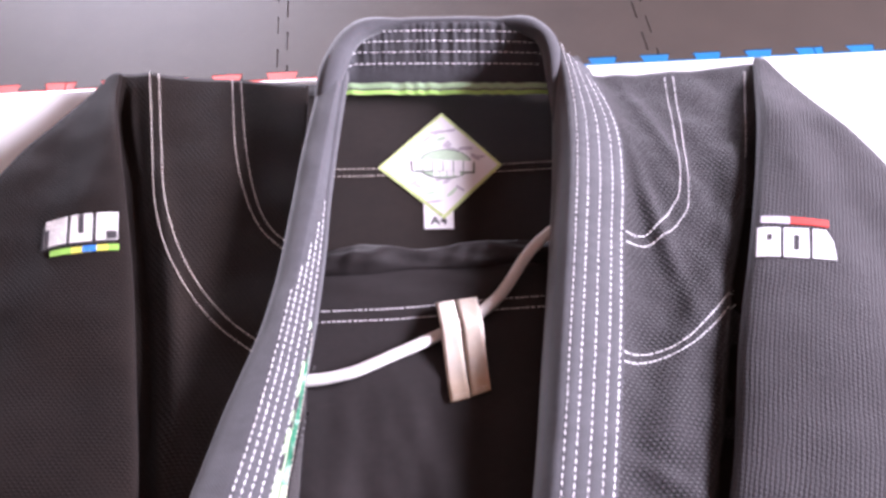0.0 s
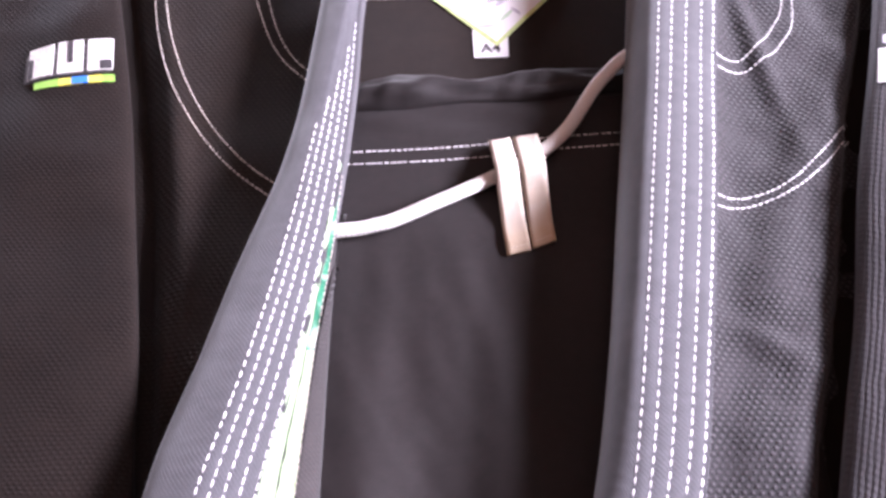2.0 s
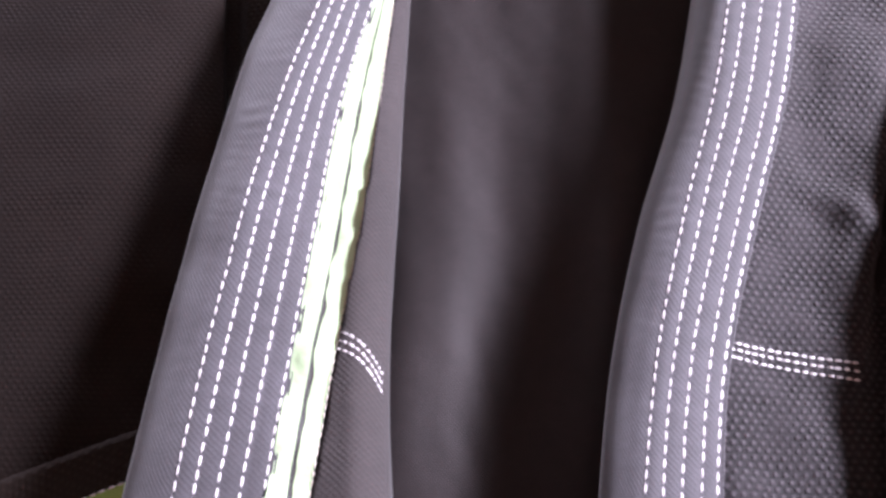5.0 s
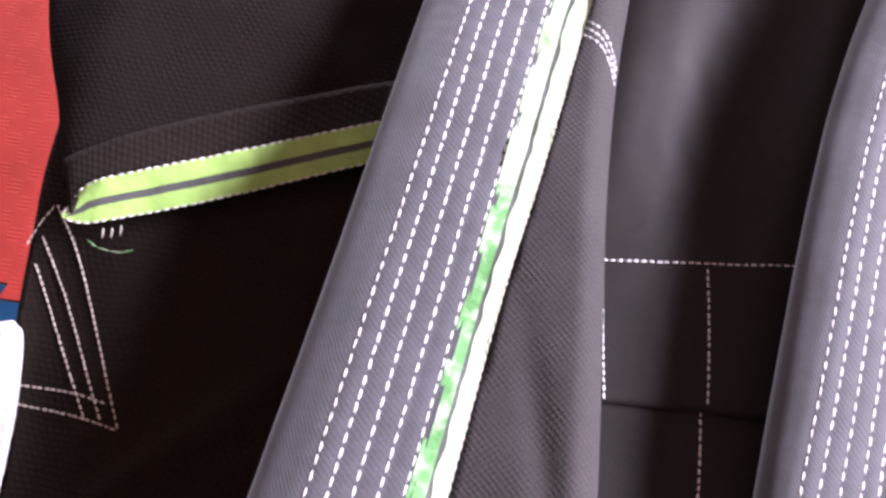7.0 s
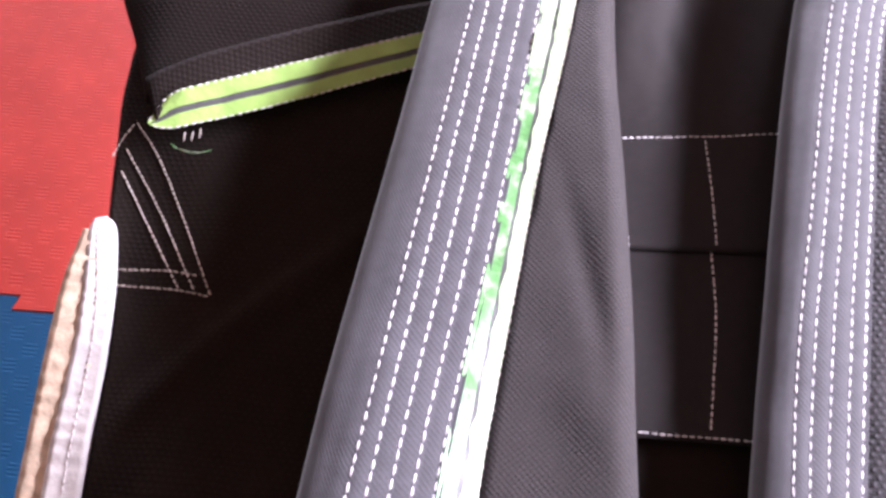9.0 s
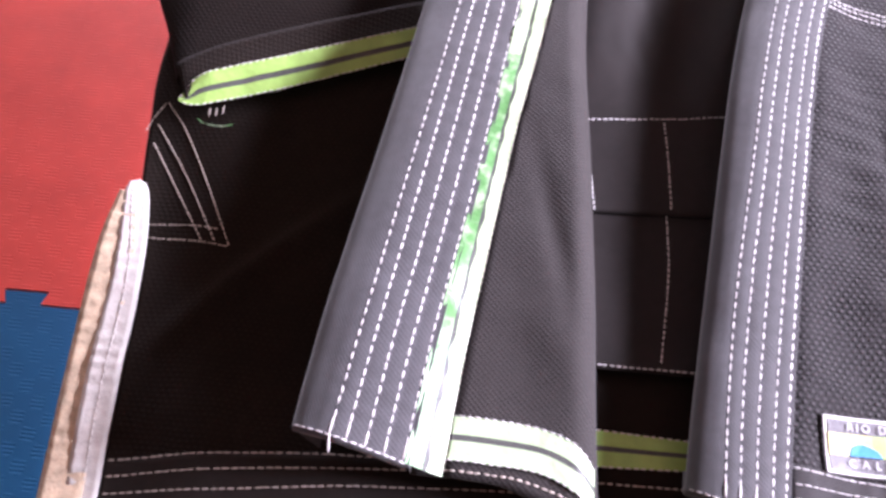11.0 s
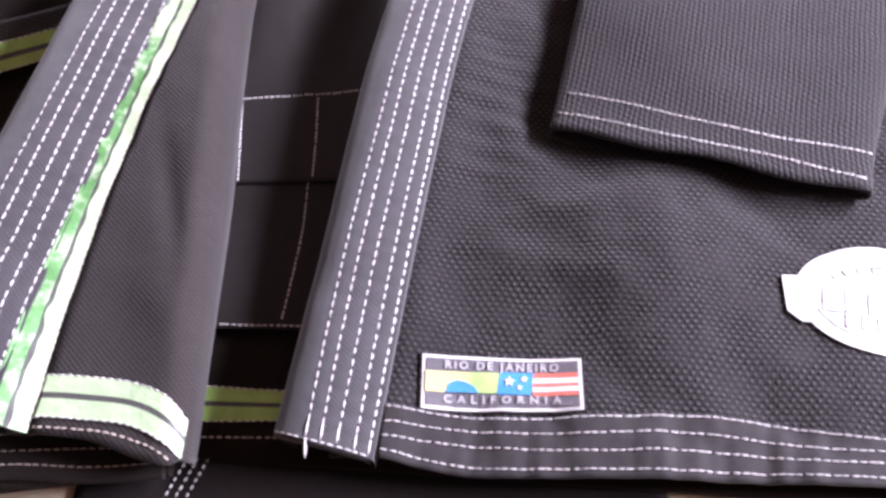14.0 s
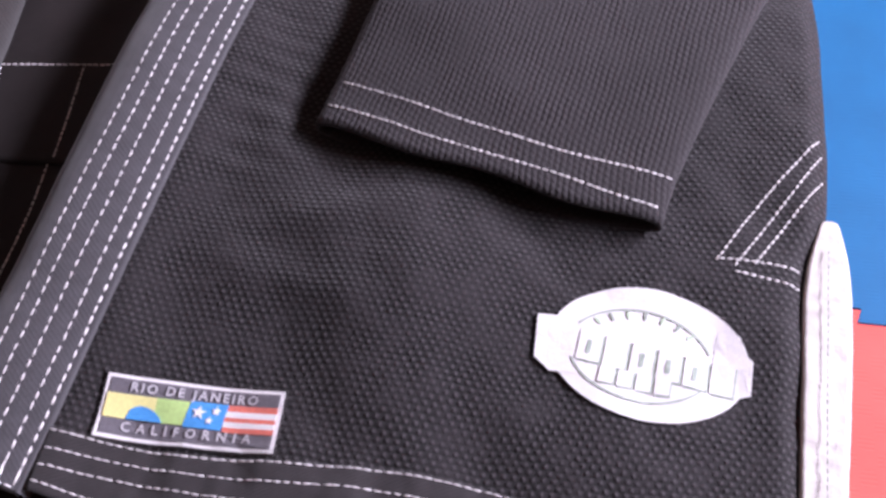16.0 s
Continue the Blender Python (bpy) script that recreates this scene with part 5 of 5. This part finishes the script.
def z_trouser(x, y):
    x, y = np.broadcast_arrays(np.asarray(x, float), np.asarray(y, float))
    z = 0.0150 + 0.0016 * wave(x, y, 12, 51.0) * smooth(y, 0.18, 0.26) + 0.0055 * np.sin((x + 0.12 * y) * 66 + 1.8 * np.sin(y * 8 + 0.6)) * (0.7 + 0.3 * np.sin(y * 21)) * smooth(y, 0.20, 0.30) * smooth(y, 0.62, 0.48)
    z = z + (0.0016 * wave(x * 2.4, y * 0.6, 22, 5.0) + 0.0005 * wave(x * 1.5 + y * 0.6, y * 0.6, 60, 15.0)) * smooth(y, 0.20, 0.28) * smooth(y, 0.70, 0.6)
    return z + 0.002 * np.exp(-((y - 0.735) / 0.008) ** 2) * np.sin(x * 60 + 1)


def rect_sheet(x0, x1, y0, y1, zf, nx, ny):
    x, y = np.meshgrid(np.linspace(x0, x1, nx), np.linspace(y0, y1, ny))
    y[1] = y[0] + 0.0003
    return sheet(x, y, zf(x, y))


def seat_sheet():
    """The seat; its lower edge lies over the turned-up leg."""
    x, t = np.meshgrid(np.linspace(-0.10, 0.24, 90), np.linspace(0, 1, 170))
    y0 = 0.1685 + 0.08 * (x - 0.001)
    y = y0 + (0.752 - y0) * t
    return sheet(x, y, z_trouser(x, y))


thick(part("seat", seat_sheet(), M_TROUSER, trousers), 0.8)
z_leg = lambda x, y: 0.0135 + 0.0006 * wave(x, y, 14, 61.0) + 0.0009 * wave(x, y * 0.4, 40, 63.0)


def leg_sheet():
    """The turned-up leg; its upper edge runs slightly uphill."""
    x, t = np.meshgrid(np.linspace(-0.10, 0.20, 60), np.linspace(0, 1, 40))
    y0, y1 = 0.0692 + 0.045 * (x - 0.01), 0.20 + 0.08 * (x - 0.001)
    y = y0 + (y1 - y0) * t
    return sheet(x, y, z_leg(x, y))


thick(part("folded_leg", leg_sheet(), M_TROUSER, trousers), 0.8)
z_peek = lambda x, y: 0.0025 + 0.0005 * wave(x, y, 14, 71.0)
thick(part("leg_end", rect_sheet(-0.055, 0.250, -0.105, 0.05, z_peek, 50, 30), M_TROUSER, trousers, "black trouser leg showing below the hem"), 1.5)
for dx in (0.0, 0.0055, 0.011):
    stitches("stitching", on(z_peek, [(0.001 + dx, -0.001), (-0.009 + dx, -0.032), (-0.017 + dx, -0.06)], 40, 0.0005), M_THREAD, trousers, 0.0042, 0.0026, 0.0014)
# rolled waistband
wn_, wa = 90, 14
wx = np.linspace(-0.026, 0.205, wn_)[None, :]
wa_ = np.linspace(-0.3, math.pi + 0.3, wa)[:, None]
rad = 0.0095 + 0.0015 * np.sin(wx * 70) + 0.001 * np.sin(wx * 33 + 1)
wy = 0.756 + 0.008 * np.clip(wx / 0.2, -1, 1) + 0.0014 * np.sin(wx * 55) + rad * 1.3 * np.cos(wa_)
wz = 0.0135 + rad * np.sin(wa_) * (1 + 0.22 * np.cos(3 * wa_ + wx * 40) + 0.12 * np.sin(5 * wa_ - wx * 90) + 0.06 * np.sin(wx * 260 + 2 * wa_ + 2 * np.sin(wx * 60)))
part("waistband", sheet(wx + 0 * wa_, wy, wz), M_TROUSER, trousers, "rolled black waistband")
for y, rise in ((0.7095, 0.0085), (0.6995, 0.0085)):
    stitches("stitching", on(z_trouser, [(-0.02, y), (0.038, y), (0.079, y + 0.0025), (0.119, y + 0.0065), (0.175, y + rise + 0.001)], 100, 0.0005), M_THREAD, trousers, 0.0040, 0.0031, 0.0010)
for pts, zf in (([(-0.023, 0.2365), (-0.014, 0.2345), (0.033, 0.2418), (0.075, 0.2475)], z_trouser), ([(0.033, 0.2405), (0.0372, 0.206), (0.0402, 0.1725)], z_trouser), ([(-0.015, 0.2335), (-0.010, 0.20), (-0.005, 0.168)], z_trouser),
                ([(0.0374, 0.1735), (0.0402, 0.1362), (0.0394, 0.100), (0.0384, 0.0742)], z_leg), ([(-0.012, 0.0712), (0.02, 0.0718), (0.065, 0.0740)], z_leg)):
    stitches("stitching", on(zf, pts, 60, 0.0005), M_THREAD, trousers, 0.0036, 0.0028, 0.0010)

# drawstring
cord = spline([(-0.055, 0.642), (-0.019, 0.6445), (0.004, 0.6480), (0.018, 0.6520), (0.046, 0.6655), (0.076, 0.6805), (0.109, 0.7005), (0.132, 0.7250), (0.153, 0.7535), (0.172, 0.7730), (0.20, 0.79)], 160)
cz = z_trouser(cord[:, 0], cord[:, 1]) + 0.0042 + 0.010 * smooth(cord[:, 1], 0.715, 0.745)
c3 = np.column_stack([cord, cz])
tang = np.gradient(c3, axis=0)
tang /= np.linalg.norm(tang, axis=1)[:, None]
side = np.cross(tang, (0, 0, 1.0))
side /= np.linalg.norm(side, axis=1)[:, None]
up = np.cross(side, tang)
ang = np.linspace(0, TAU, 15)
rr = 0.0046
tube = c3[:, None, :] + rr * (np.cos(ang)[None, :, None] * side[:, None, :] + 0.85 * np.sin(ang)[None, :, None] * up[:, None, :])
arc = np.concatenate([[0], np.cumsum(np.linalg.norm(np.diff(c3, axis=0), axis=1))])
cuv = np.stack([np.broadcast_to(ang * rr, tube.shape[:2]), np.broadcast_to(arc[:, None], tube.shape[:2])], axis=-1)
part("drawstring", sheet(tube[..., 0], tube[..., 1], tube[..., 2], cuv), M_CORD, trousers, "off-white braided cotton drawstring")


def belt_loop(p0, p1, p2, p3):
    """A stitched cloth strip standing over the cord: corners top left, top right, bottom right, bottom left."""
    def zf(x, y):
        x, y = np.broadcast_arrays(np.asarray(x, float), np.asarray(y, float))
        return 0.0175 + 0.011 * np.exp(-((y - 0.685) / 0.022) ** 2) + 0.0005 * np.sin(y * 260)
    ob = part("belt_loop", ribbon([p0, ((p0[0] + p3[0]) / 2, (p0[1] + p3[1]) / 2), p3], [p1, ((p1[0] + p2[0]) / 2, (p1[1] + p2[1]) / 2), p2], zf, 0.0, 60, 6), M_LOOP, trousers, "beige cotton loop turning brown towards its end")
    thick(ob, 2.2)
    for a, b in ((p0, p1), (p3, p2)):
        s = 0.004 if a is p3 else -0.004
        stitches("stitching", on(zf, [(a[0] + 0.001, a[1] + s), (b[0] - 0.001, b[1] + s)], 12, 0.0004), M_THREAD_DULL, ob, 0.0028, 0.002, 0.0006)


belt_loop((0.0760, 0.7100), (0.0897, 0.7130), (0.0974, 0.6275), (0.0830, 0.6245))
belt_loop((0.0916, 0.7135), (0.1078, 0.7165), (0.1125, 0.6335), (0.0984, 0.6285))
